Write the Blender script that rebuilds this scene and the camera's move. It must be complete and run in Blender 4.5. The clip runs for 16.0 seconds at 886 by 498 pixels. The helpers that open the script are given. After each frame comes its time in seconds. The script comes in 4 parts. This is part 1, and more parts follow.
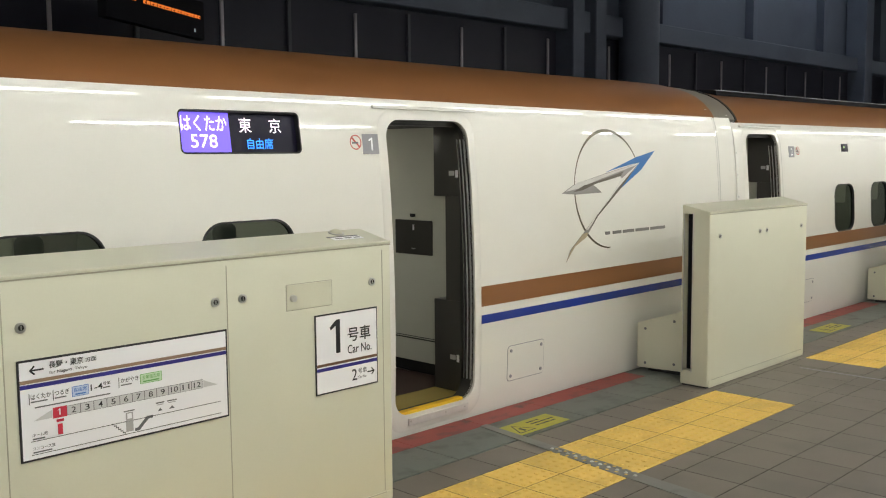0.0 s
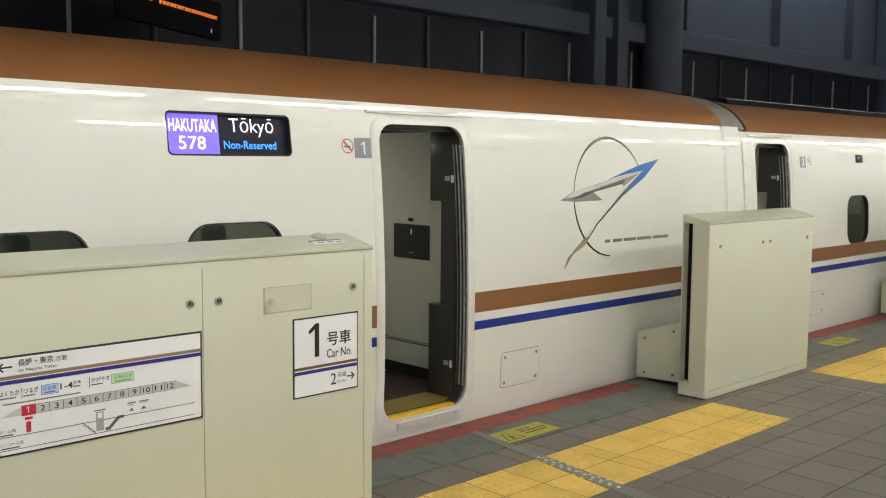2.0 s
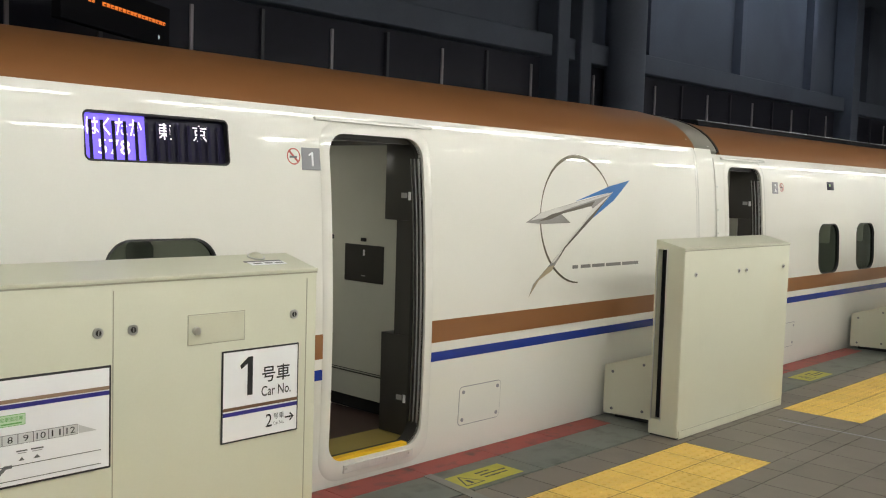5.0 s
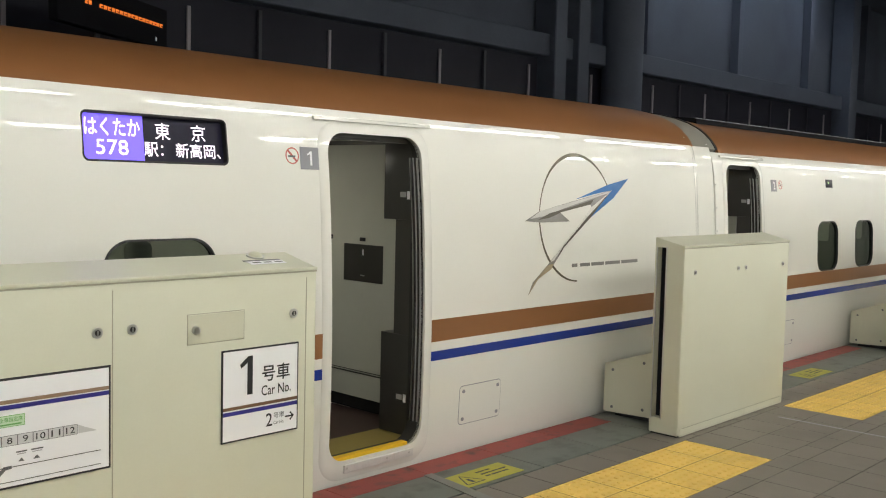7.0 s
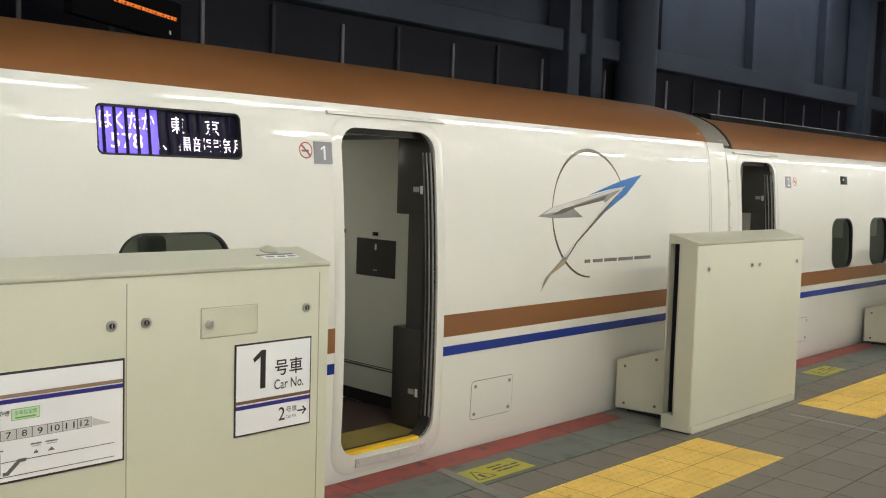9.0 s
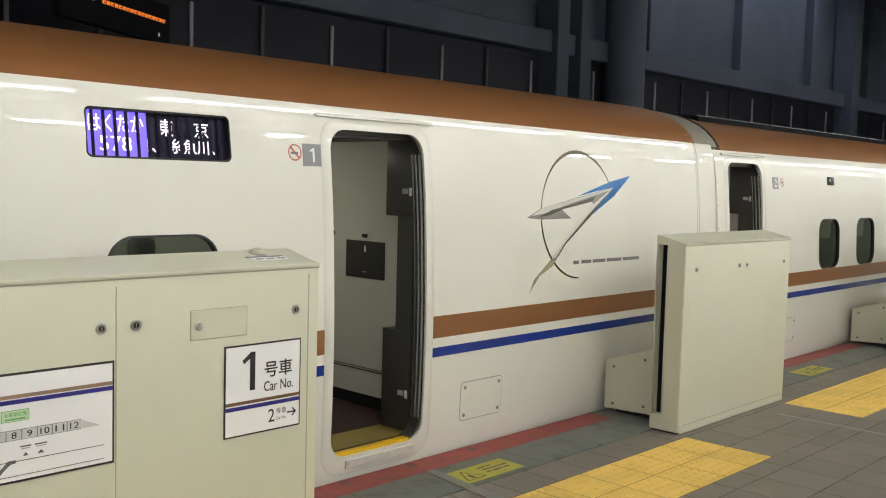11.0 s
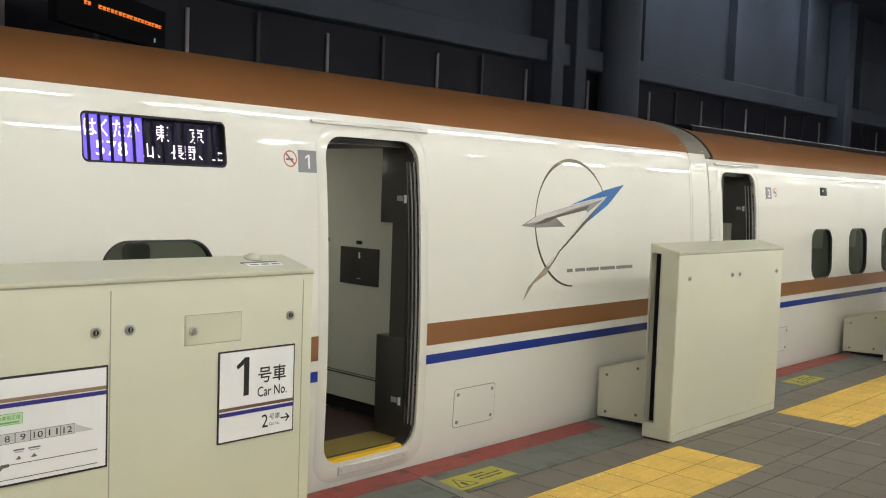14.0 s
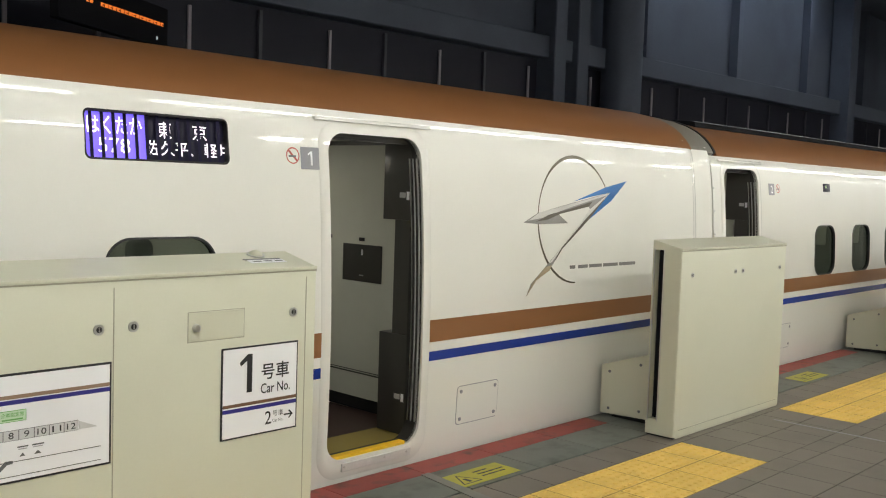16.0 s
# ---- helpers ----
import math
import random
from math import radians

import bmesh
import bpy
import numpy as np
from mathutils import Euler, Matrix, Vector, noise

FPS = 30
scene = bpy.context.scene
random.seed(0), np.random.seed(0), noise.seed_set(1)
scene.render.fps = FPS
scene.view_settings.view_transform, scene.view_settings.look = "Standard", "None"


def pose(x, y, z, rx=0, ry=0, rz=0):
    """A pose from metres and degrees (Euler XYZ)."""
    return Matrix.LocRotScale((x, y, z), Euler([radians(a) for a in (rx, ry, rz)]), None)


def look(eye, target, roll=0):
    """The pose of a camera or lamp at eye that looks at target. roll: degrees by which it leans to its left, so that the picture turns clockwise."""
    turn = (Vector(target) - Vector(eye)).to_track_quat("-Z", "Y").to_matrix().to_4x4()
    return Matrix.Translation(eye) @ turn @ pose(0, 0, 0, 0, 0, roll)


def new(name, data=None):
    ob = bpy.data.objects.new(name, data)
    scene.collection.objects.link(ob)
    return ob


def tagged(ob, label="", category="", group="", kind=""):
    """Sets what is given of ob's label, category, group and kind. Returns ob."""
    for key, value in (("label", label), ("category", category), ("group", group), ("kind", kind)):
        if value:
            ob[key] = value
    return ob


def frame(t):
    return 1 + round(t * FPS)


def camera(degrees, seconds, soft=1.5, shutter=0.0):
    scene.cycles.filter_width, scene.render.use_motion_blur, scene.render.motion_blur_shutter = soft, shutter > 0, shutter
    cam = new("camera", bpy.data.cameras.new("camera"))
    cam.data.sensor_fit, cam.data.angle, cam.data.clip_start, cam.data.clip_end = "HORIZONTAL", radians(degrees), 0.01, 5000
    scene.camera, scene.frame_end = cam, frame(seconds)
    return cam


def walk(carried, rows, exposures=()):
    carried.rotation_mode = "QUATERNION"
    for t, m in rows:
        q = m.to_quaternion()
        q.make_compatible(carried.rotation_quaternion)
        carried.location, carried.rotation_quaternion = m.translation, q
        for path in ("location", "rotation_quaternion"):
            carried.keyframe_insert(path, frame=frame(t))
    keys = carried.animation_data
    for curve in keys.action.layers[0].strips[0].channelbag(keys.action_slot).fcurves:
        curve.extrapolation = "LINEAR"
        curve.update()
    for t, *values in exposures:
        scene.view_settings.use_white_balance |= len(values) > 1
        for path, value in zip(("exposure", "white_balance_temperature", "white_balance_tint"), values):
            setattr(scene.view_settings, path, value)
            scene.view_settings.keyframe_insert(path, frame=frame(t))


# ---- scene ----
cam = camera(49.5, 16.0, 1.1)
PATH = [
    (0, (-3.174, -3.465, 1.721), (-1.75, -2.074, 1.529), -0.5),
    (0.5, (-3.208, -3.514, 1.725), (-1.789, -2.118, 1.53), -0.4),
    (1, (-3.055, -3.623, 1.73), (-1.666, -2.197, 1.531), 0.2),
    (1.5, (-3.003, -3.638, 1.739), (-1.621, -2.205, 1.547), 0.4),
    (2, (-3.01, -3.609, 1.738), (-1.626, -2.178, 1.551), 0.5),
    (2.5, (-2.907, -3.497, 1.735), (-1.511, -2.076, 1.556), 0.8),
    (3, (-2.806, -3.395, 1.718), (-1.399, -1.984, 1.545), 0.9),
    (3.5, (-2.671, -3.27, 1.71), (-1.255, -1.868, 1.545), 1.2),
    (4, (-2.621, -3.217, 1.701), (-1.188, -1.831, 1.546), 1.4),
    (6.5, (-2.627, -3.223, 1.696), (-1.171, -1.858, 1.561), 1.8),
    (7, (-2.621, -3.212, 1.684), (-1.169, -1.844, 1.547), 1.4),
    (7.5, (-2.609, -3.199, 1.687), (-1.168, -1.82, 1.543), 1.5),
    (8, (-2.622, -3.217, 1.696), (-1.187, -1.832, 1.547), 1.6),
    (8.5, (-2.62, -3.215, 1.69), (-1.186, -1.828, 1.542), 1.6),
    (9, (-2.623, -3.205, 1.687), (-1.188, -1.82, 1.538), 1.7),
    (11.5, (-2.635, -3.226, 1.69), (-1.183, -1.859, 1.545), 1.6),
    (12, (-2.637, -3.228, 1.69), (-1.182, -1.863, 1.545), 1.7),
    (12.5, (-2.642, -3.234, 1.695), (-1.186, -1.871, 1.551), 1.8),
    (13, (-2.642, -3.23, 1.688), (-1.184, -1.868, 1.55), 1.8),
    (13.5, (-2.648, -3.231, 1.69), (-1.189, -1.869, 1.559), 2.0),
    (14, (-2.646, -3.23, 1.687), (-1.187, -1.868, 1.558), 2.0),
    (14.5, (-2.644, -3.229, 1.69), (-1.187, -1.865, 1.557), 1.9),
    (15, (-2.645, -3.228, 1.692), (-1.189, -1.863, 1.556), 2.0),
    (15.5, (-2.643, -3.228, 1.69), (-1.188, -1.862, 1.554), 2.0),
    (16, (-2.646, -3.228, 1.684), (-1.191, -1.863, 1.549), 1.9),
]
walk(cam, [(t, look(eye, target, roll)) for t, eye, target, roll in PATH])

# ---- light ----
world = bpy.data.worlds.new("station_dark")
world.use_nodes = True
world.node_tree.nodes["Background"].inputs[0].default_value = (0.35, 0.42, 0.6, 1)
world.node_tree.nodes["Background"].inputs[1].default_value = 0.02
scene.world = world
scene.view_settings.exposure = 0.0

LAMP_ROWS = [(-1.40, 3.38, 28.0, 2.3), (-4.0, 3.75, 83.0, 1.3)]   # y, z, radiance and length of the tube rows


# ---- materials ----
def mat(name, colour, rough=0.5, metal=0.0, vary=0.06, scale=6.0, fine=90.0, bump=0.02, coat=0.0, dirt=None, spec=0.5):
    m = bpy.data.materials.new(name)
    m.use_nodes = True
    nt = m.node_tree
    b = nt.nodes["Principled BSDF"]
    b.inputs["Roughness"].default_value = rough
    b.inputs["Metallic"].default_value = metal
    b.inputs["Coat Weight"].default_value = coat
    b.inputs["Coat Roughness"].default_value = 0.035
    b.inputs["Specular IOR Level"].default_value = spec
    geo = nt.nodes.new("ShaderNodeNewGeometry")
    info = nt.nodes.new("ShaderNodeObjectInfo")
    n1 = nt.nodes.new("ShaderNodeTexNoise")
    n1.inputs["Scale"].default_value = scale
    n1.inputs["Detail"].default_value = 6
    n2 = nt.nodes.new("ShaderNodeTexNoise")
    n2.inputs["Scale"].default_value = fine
    n2.inputs["Detail"].default_value = 3
    for n in (n1, n2):
        nt.links.new(geo.outputs["Position"], n.inputs["Vector"])
    a1 = nt.nodes.new("ShaderNodeMath"); a1.operation = "MULTIPLY_ADD"
    nt.links.new(n1.outputs[0], a1.inputs[0])
    a1.inputs[1].default_value = 1.4 * vary
    a1.inputs[2].default_value = 1 - 1.2 * vary
    a2 = nt.nodes.new("ShaderNodeMath"); a2.operation = "MULTIPLY_ADD"
    nt.links.new(n2.outputs[0], a2.inputs[0])
    a2.inputs[1].default_value = vary
    nt.links.new(a1.outputs[0], a2.inputs[2])
    a3 = nt.nodes.new("ShaderNodeMath"); a3.operation = "MULTIPLY_ADD"
    nt.links.new(info.outputs["Random"], a3.inputs[0])
    a3.inputs[1].default_value = vary
    nt.links.new(a2.outputs[0], a3.inputs[2])
    mix = nt.nodes.new("ShaderNodeMix"); mix.data_type = "RGBA"; mix.blend_type = "MULTIPLY"
    mix.inputs[0].default_value = 1
    mix.inputs[6].default_value = (*colour, 1)
    nt.links.new(a3.outputs[0], mix.inputs[7])
    out = mix.outputs[2]
    if dirt:
        n3 = nt.nodes.new("ShaderNodeTexNoise")
        n3.inputs["Scale"].default_value = dirt[1]
        n3.inputs["Detail"].default_value = 8
        nt.links.new(geo.outputs["Position"], n3.inputs["Vector"])
        rmp = nt.nodes.new("ShaderNodeMapRange")
        rmp.inputs[1].default_value, rmp.inputs[2].default_value = 0.52, 0.75
        nt.links.new(n3.outputs[0], rmp.inputs[0])
        mul = nt.nodes.new("ShaderNodeMath"); mul.operation = "MULTIPLY"
        nt.links.new(rmp.outputs[0], mul.inputs[0]); mul.inputs[1].default_value = dirt[2]
        mx = nt.nodes.new("ShaderNodeMix"); mx.data_type = "RGBA"
        nt.links.new(mul.outputs[0], mx.inputs[0]); nt.links.new(out, mx.inputs[6])
        mx.inputs[7].default_value = (*dirt[0], 1)
        out = mx.outputs[2]
    nt.links.new(out, b.inputs["Base Color"])
    if bump:
        bp = nt.nodes.new("ShaderNodeBump")
        bp.inputs["Strength"].default_value = bump
        bp.inputs["Distance"].default_value = 0.01
        nt.links.new(n2.outputs[0], bp.inputs["Height"])
        nt.links.new(bp.outputs[0], b.inputs["Normal"])
    return m


def glow(name, colour, strength):
    m = mat(name, colour, 0.5, vary=0.0, bump=0)
    b = m.node_tree.nodes["Principled BSDF"]
    b.inputs["Emission Color"].default_value = (*colour, 1)
    b.inputs["Emission Strength"].default_value = strength
    return m


def glass(name, colour, alpha):
    m = mat(name, colour, 0.03, vary=0.0, bump=0)
    nt = m.node_tree
    tr = nt.nodes.new("ShaderNodeBsdfTransparent")
    tr.inputs[0].default_value = (0.42, 0.47, 0.41, 1)
    mx = nt.nodes.new("ShaderNodeMixShader")
    mx.inputs[0].default_value = alpha
    nt.links.new(tr.outputs[0], mx.inputs[1])
    nt.links.new(nt.nodes["Principled BSDF"].outputs[0], mx.inputs[2])
    nt.links.new(mx.outputs[0], nt.nodes["Material Output"].inputs[0])
    return m


M_WHITE = mat("train_white_paint", (0.80, 0.79, 0.745), 0.30, vary=0.03, scale=1.3, bump=0.0, coat=1.0, dirt=((0.62, 0.60, 0.54), 0.9, 0.18))
M_COPPER = mat("copper_roof_paint", (0.258, 0.108, 0.037), 0.5, metal=0.15, vary=0.06, scale=1.0, bump=0.004)
M_BROWN = mat("brown_stripe_paint", (0.30, 0.135, 0.055), 0.28, metal=0.2, vary=0.04, bump=0.003)
M_BLUE = mat("blue_stripe_paint", (0.012, 0.036, 0.27), 0.25, vary=0.04, bump=0.003, coat=0.4)
M_CREAM = mat("cream_enamel", (0.60, 0.595, 0.475), 0.36, vary=0.04, scale=1.6, bump=0.012, dirt=((0.46, 0.44, 0.33), 1.4, 0.2))
M_CREAMLINE = mat("cream_shadow_joint", (0.36, 0.35, 0.27), 0.6)
M_BLACK = mat("black_rubber", (0.012, 0.012, 0.013), 0.5, vary=0.1)
M_DARKPANEL = mat("dark_door_panel", (0.045, 0.043, 0.040), 0.32, vary=0.08)
M_MATTE = mat("matte_black_cover", (0.012, 0.012, 0.015), 0.9, vary=0.1, spec=0.1)
M_JAMB = mat("dark_jamb_paint", (0.022, 0.021, 0.020), 0.6)
M_STEEL = mat("brushed_steel", (0.55, 0.55, 0.53), 0.3, metal=1.0, vary=0.1, fine=200)
M_ALU = mat("worn_aluminium", (0.66, 0.66, 0.64), 0.42, metal=0.35, vary=0.2, scale=12)
M_INTERIOR = mat("grey_interior_laminate", (0.60, 0.61, 0.54), 0.42, vary=0.05)
M_INFLOOR = mat("dark_maroon_floor", (0.045, 0.022, 0.018), 0.5, vary=0.15)
M_YELLOWMAT = mat("yellow_floor_zone", (0.23, 0.175, 0.045), 0.55, vary=0.12)
M_YELLOWSILL = mat("yellow_sill", (0.80, 0.50, 0.02), 0.45, vary=0.06)
M_TACTILE = mat("yellow_tactile_tile", (0.70, 0.475, 0.125), 0.75, vary=0.14, scale=5, fine=60, bump=0.05, dirt=((0.46, 0.32, 0.11), 3.0, 0.4), spec=0.25)
M_GREYTILE = mat("grey_platform_tile", (0.150, 0.129, 0.109), 0.5, vary=0.18, scale=3, fine=140, bump=0.05, dirt=((0.09, 0.08, 0.07), 2.2, 0.5))
M_JOINT = mat("dark_tile_joint", (0.070, 0.062, 0.055), 0.8, vary=0.2)
M_TACJOINT = mat("brown_tile_joint", (0.24, 0.15, 0.04), 0.8, vary=0.2)
M_EDGE = mat("grey_green_edge_slab", (0.135, 0.145, 0.13), 0.6, vary=0.14, scale=4, fine=120, bump=0.06, dirt=((0.06, 0.06, 0.055), 6.0, 0.7))
M_COVER = mat("grey_metal_joint_cover", (0.20, 0.20, 0.185), 0.5, metal=0.2, vary=0.15, scale=8, bump=0.02, dirt=((0.10, 0.10, 0.09), 7.0, 0.5))
M_RED = mat("red_edge_paint", (0.265, 0.050, 0.041), 0.6, vary=0.25, scale=5, dirt=((0.085, 0.05, 0.045), 9.0, 0.9))
M_STICKER = mat("yellow_green_sticker", (0.43, 0.39, 0.03), 0.5, vary=0.1, dirt=((0.28, 0.26, 0.04), 9.0, 0.5))
M_INK = mat("black_ink", (0.02, 0.02, 0.022), 0.5, vary=0.05)
M_SIGN = mat("white_sign_face", (0.88, 0.88, 0.91), 0.35, vary=0.02)
M_SIGNBROWN = mat("sign_brown", (0.16, 0.09, 0.05), 0.4)
M_SIGNTAN = mat("sign_tan", (0.30, 0.2, 0.13), 0.4)
M_SIGNBLUE = mat("sign_navy", (0.03, 0.025, 0.22), 0.4)
M_SIGNRED = mat("sign_red", (0.55, 0.03, 0.06), 0.4)
M_SIGNGREY = mat("sign_grey", (0.42, 0.42, 0.42), 0.4)
M_CELL = mat("pale_grey_print", (0.60, 0.60, 0.61), 0.4)
M_MIDGREY = mat("sign_dark_grey", (0.14, 0.14, 0.15), 0.4)
M_NAMEGREY = mat("name_bar_grey", (0.20, 0.195, 0.185), 0.4)
M_SIGNGREEN = mat("sign_green", (0.16, 0.42, 0.12), 0.4)
M_SIGNSKY = mat("sign_light_blue", (0.08, 0.2, 0.55), 0.4)
M_PALEGREEN = mat("pale_green", (0.55, 0.72, 0.5), 0.4)
M_PALEBLUE = mat("pale_blue", (0.5, 0.6, 0.8), 0.4)
M_PLATE = mat("grey_number_plate", (0.27, 0.27, 0.30), 0.4)
M_NOSMOKE = mat("red_ring_print", (0.52, 0.11, 0.10), 0.4)
M_CHROME = mat("silver_logo_film", (0.30, 0.29, 0.28), 0.28, metal=0.6, vary=0.35, scale=4)
M_GOLD = mat("champagne_ring_film", (0.085, 0.072, 0.048), 0.3, metal=0.3, vary=0.4, scale=5)
M_SHADEFILM = mat("shaded_silver_film", (0.10, 0.088, 0.075), 0.3, metal=0.4, vary=0.4, scale=6)
M_PALEGOLD = mat("pale_gold_film", (0.46, 0.39, 0.27), 0.3, metal=0.4, vary=0.4, scale=7)
M_HIGHLIGHT = mat("silver_highlight_film", (0.60, 0.59, 0.57), 0.3, metal=0.4, vary=0.3, scale=5)
M_LOGOBLUE = mat("bright_blue_film", (0.014, 0.14, 0.43), 0.3, vary=0.25, scale=4)
M_HOOD = mat("grey_bellows", (0.22, 0.21, 0.185), 0.7, vary=0.1, bump=0.06)
M_GLASS = glass("tinted_window_glass", (0.02, 0.028, 0.025), 0.32)
M_SEAT = mat("grey_seat_fabric", (0.22, 0.23, 0.21), 0.9, vary=0.15, bump=0.05)
M_WALL = mat("blue_grey_concrete_wall", (0.092, 0.106, 0.145), 0.8, vary=0.2, scale=0.8, fine=20, bump=0.05, dirt=((0.06, 0.068, 0.10), 0.5, 0.6))
M_DARKWALL = mat("dark_glazing", (0.032, 0.032, 0.046), 0.35, vary=0.1, spec=0.12)
M_DARKRAIL = mat("dark_mullion_paint", (0.048, 0.048, 0.062), 0.5, vary=0.1)
M_POST = mat("pale_post_paint", (0.40, 0.36, 0.40), 0.5, vary=0.1)
M_CONCRETE = mat("track_concrete", (0.12, 0.115, 0.11), 0.85, vary=0.2, bump=0.1)
M_CEIL = mat("pale_ceiling_panel", (0.62, 0.62, 0.60), 0.6, vary=0.04)
M_BOUNCEWALL = mat("white_bounce_wall", (0.82, 0.81, 0.77), 0.5, vary=0.03)
M_AMBER = glow("amber_led", (1.0, 0.23, 0.03), 0.85)
M_LEDWHITE = glow("white_led", (1.0, 0.90, 1.0), 1.25)
M_LEDPURPLE = glow("purple_led", (0.165, 0.11, 0.78), 1.0)
M_LEDOFF = mat("unlit_led_column", (0.009, 0.007, 0.032), 0.6, vary=0.1, bump=0, spec=0.15)
M_LEDBLUE = glow("blue_led", (0.03, 0.28, 1.0), 1.6)
M_LEDPANEL = mat("black_led_panel", (0.008, 0.007, 0.022), 0.35, vary=0.05, bump=0, spec=0.2)
M_CABIN = glow("cabin_fill_glow", (1.0, 0.95, 0.84), 11.0)
M_VESTFILL = glow("vestibule_fill_glow", (1.0, 0.95, 0.84), 5.5)
M_LEDDIM = glow("dim_green_led", (0.35, 0.55, 0.25), 0.22)
M_LEDPALE = glow("pale_indicator", (0.75, 0.85, 0.9), 0.6)


# ---- mesh helpers ----
def part(name, bm, material, parent=None, label="", sharp=35):
    me = bpy.data.meshes.new(name)
    bm.to_mesh(me)
    bm.free()
    return part_of(name, me, material, parent, label, sharp)


def part_of(name, me, material, parent=None, label="", sharp=35):
    if material and not me.materials:
        me.materials.append(material)
    if sharp:
        me.polygons.foreach_set("use_smooth", [True] * len(me.polygons))
        me.set_sharp_from_angle(angle=radians(sharp))
    ob = new(name, me)
    ob.parent = parent
    if label:
        ob["label"] = label
    return ob


def thing(name, label, category, m=None, group="", kind=""):
    ob = new(name)
    ob.empty_display_size = 0.1
    if m is not None:
        ob.matrix_world = m
    return tagged(ob, label, category, group, kind)


def add_box(bm, x0, x1, y0, y1, z0, z1, bevel=0.0, seg=2):
    r = bmesh.ops.create_cube(bm, size=1.0)
    vs = r["verts"]
    for v in vs:
        v.co = Vector(((x0 + x1) / 2 + v.co.x * (x1 - x0), (y0 + y1) / 2 + v.co.y * (y1 - y0), (z0 + z1) / 2 + v.co.z * (z1 - z0)))
    if bevel:
        es = list({e for v in vs for e in v.link_edges})
        bmesh.ops.bevel(bm, geom=es, offset=bevel, segments=seg, affect="EDGES", profile=0.5)
    return bm


def box(x0, x1, y0, y1, z0, z1, bevel=0.0, seg=2):
    return add_box(bmesh.new(), x0, x1, y0, y1, z0, z1, bevel, seg)


def loop_rr(x0, x1, z0, z1, r, corner=8, side=14):
    """Points round a rounded rectangle in the xz plane, counter-clockwise."""
    pts = []
    for cx, cz, a0 in ((x1 - r, z0 + r, -90), (x1 - r, z1 - r, 0), (x0 + r, z1 - r, 90), (x0 + r, z0 + r, 180)):
        for i in range(corner + 1):
            a = radians(a0 + 90 * i / corner)
            pts.append((cx + r * math.cos(a), cz + r * math.sin(a)))
    full = []
    for i, p in enumerate(pts):
        q = pts[(i + 1) % len(pts)]
        full.append(p)
        if math.dist(p, q) > 0.15:
            for k in range(1, side):
                full.append((p[0] + (q[0] - p[0]) * k / side, p[1] + (q[1] - p[1]) * k / side))
    return full


def prism(pts, y0, y1):
    """A solid between y0 and y1 with the outline pts in xz."""
    bm = bmesh.new()
    a = [bm.verts.new((x, y0, z)) for x, z in pts]
    b = [bm.verts.new((x, y1, z)) for x, z in pts]
    bm.faces.new(a)
    bm.faces.new(b[::-1])
    for i in range(len(pts)):
        j = (i + 1) % len(pts)
        bm.faces.new((a[j], a[i], b[i], b[j]))
    bmesh.ops.recalc_face_normals(bm, faces=bm.faces)
    return bm


def extrude_x(pts, x0, x1):
    """A solid from x0 to x1 with the outline pts in yz."""
    bm = bmesh.new()
    a = [bm.verts.new((x0, y, z)) for y, z in pts]
    b = [bm.verts.new((x1, y, z)) for y, z in pts]
    bm.faces.new(a[::-1])
    bm.faces.new(b)
    for i in range(len(pts)):
        j = (i + 1) % len(pts)
        bm.faces.new((a[i], a[j], b[j], b[i]))
    bmesh.ops.recalc_face_normals(bm, faces=bm.faces)
    return bm


def cylinder(bm, a, b, r, n=16, r2=None):
    a, b = Vector(a), Vector(b)
    m = Matrix.Translation((a + b) / 2) @ (b - a).to_track_quat("Z", "Y").to_matrix().to_4x4()
    bmesh.ops.create_cone(bm, cap_ends=True, segments=n, radius1=r, radius2=r if r2 is None else r2, depth=(b - a).length, matrix=m)
    return bm


def cut(bm, cutters):
    """The mesh of bm with the cutters taken out of it."""
    me = bpy.data.meshes.new("raw")
    bm.to_mesh(me)
    bm.free()
    ob = new("raw", me)
    tools = []
    for c in cutters:
        cm = bpy.data.meshes.new("tool")
        c.to_mesh(cm)
        c.free()
        t = new("tool", cm)
        tools.append(t)
        md = ob.modifiers.new("cut", "BOOLEAN")
        md.object, md.operation, md.solver = t, "DIFFERENCE", "EXACT"
    bpy.context.view_layer.update()
    res = bpy.data.meshes.new_from_object(ob.evaluated_get(bpy.context.evaluated_depsgraph_get()))
    for o in (ob, *tools):
        bpy.data.objects.remove(o)
    return res


def letters(body, size, width=None, bold=0.0, deep=0.0):
    """The mesh of a line of writing in the xz plane, its lower left corner at 0, 0, facing -y."""
    c = bpy.data.curves.new("writing", "FONT")
    c.body, c.size, c.offset, c.extrude = body, size, bold, deep
    c.resolution_u = 3
    o = new("writing", c)
    bpy.context.view_layer.update()
    me = bpy.data.meshes.new_from_object(o.evaluated_get(bpy.context.evaluated_depsgraph_get()))
    bpy.data.objects.remove(o)
    n = len(me.vertices)
    co = np.empty(n * 3)
    me.vertices.foreach_get("co", co)
    co = co.reshape(n, 3)
    lo, hi = co.min(0), co.max(0)
    k = 1.0 if width is None else width / (hi[0] - lo[0])
    out = np.stack([(co[:, 0] - lo[0]) * k, -co[:, 2], co[:, 1] - lo[1]], 1)
    me.vertices.foreach_set("co", out.ravel())
    return me


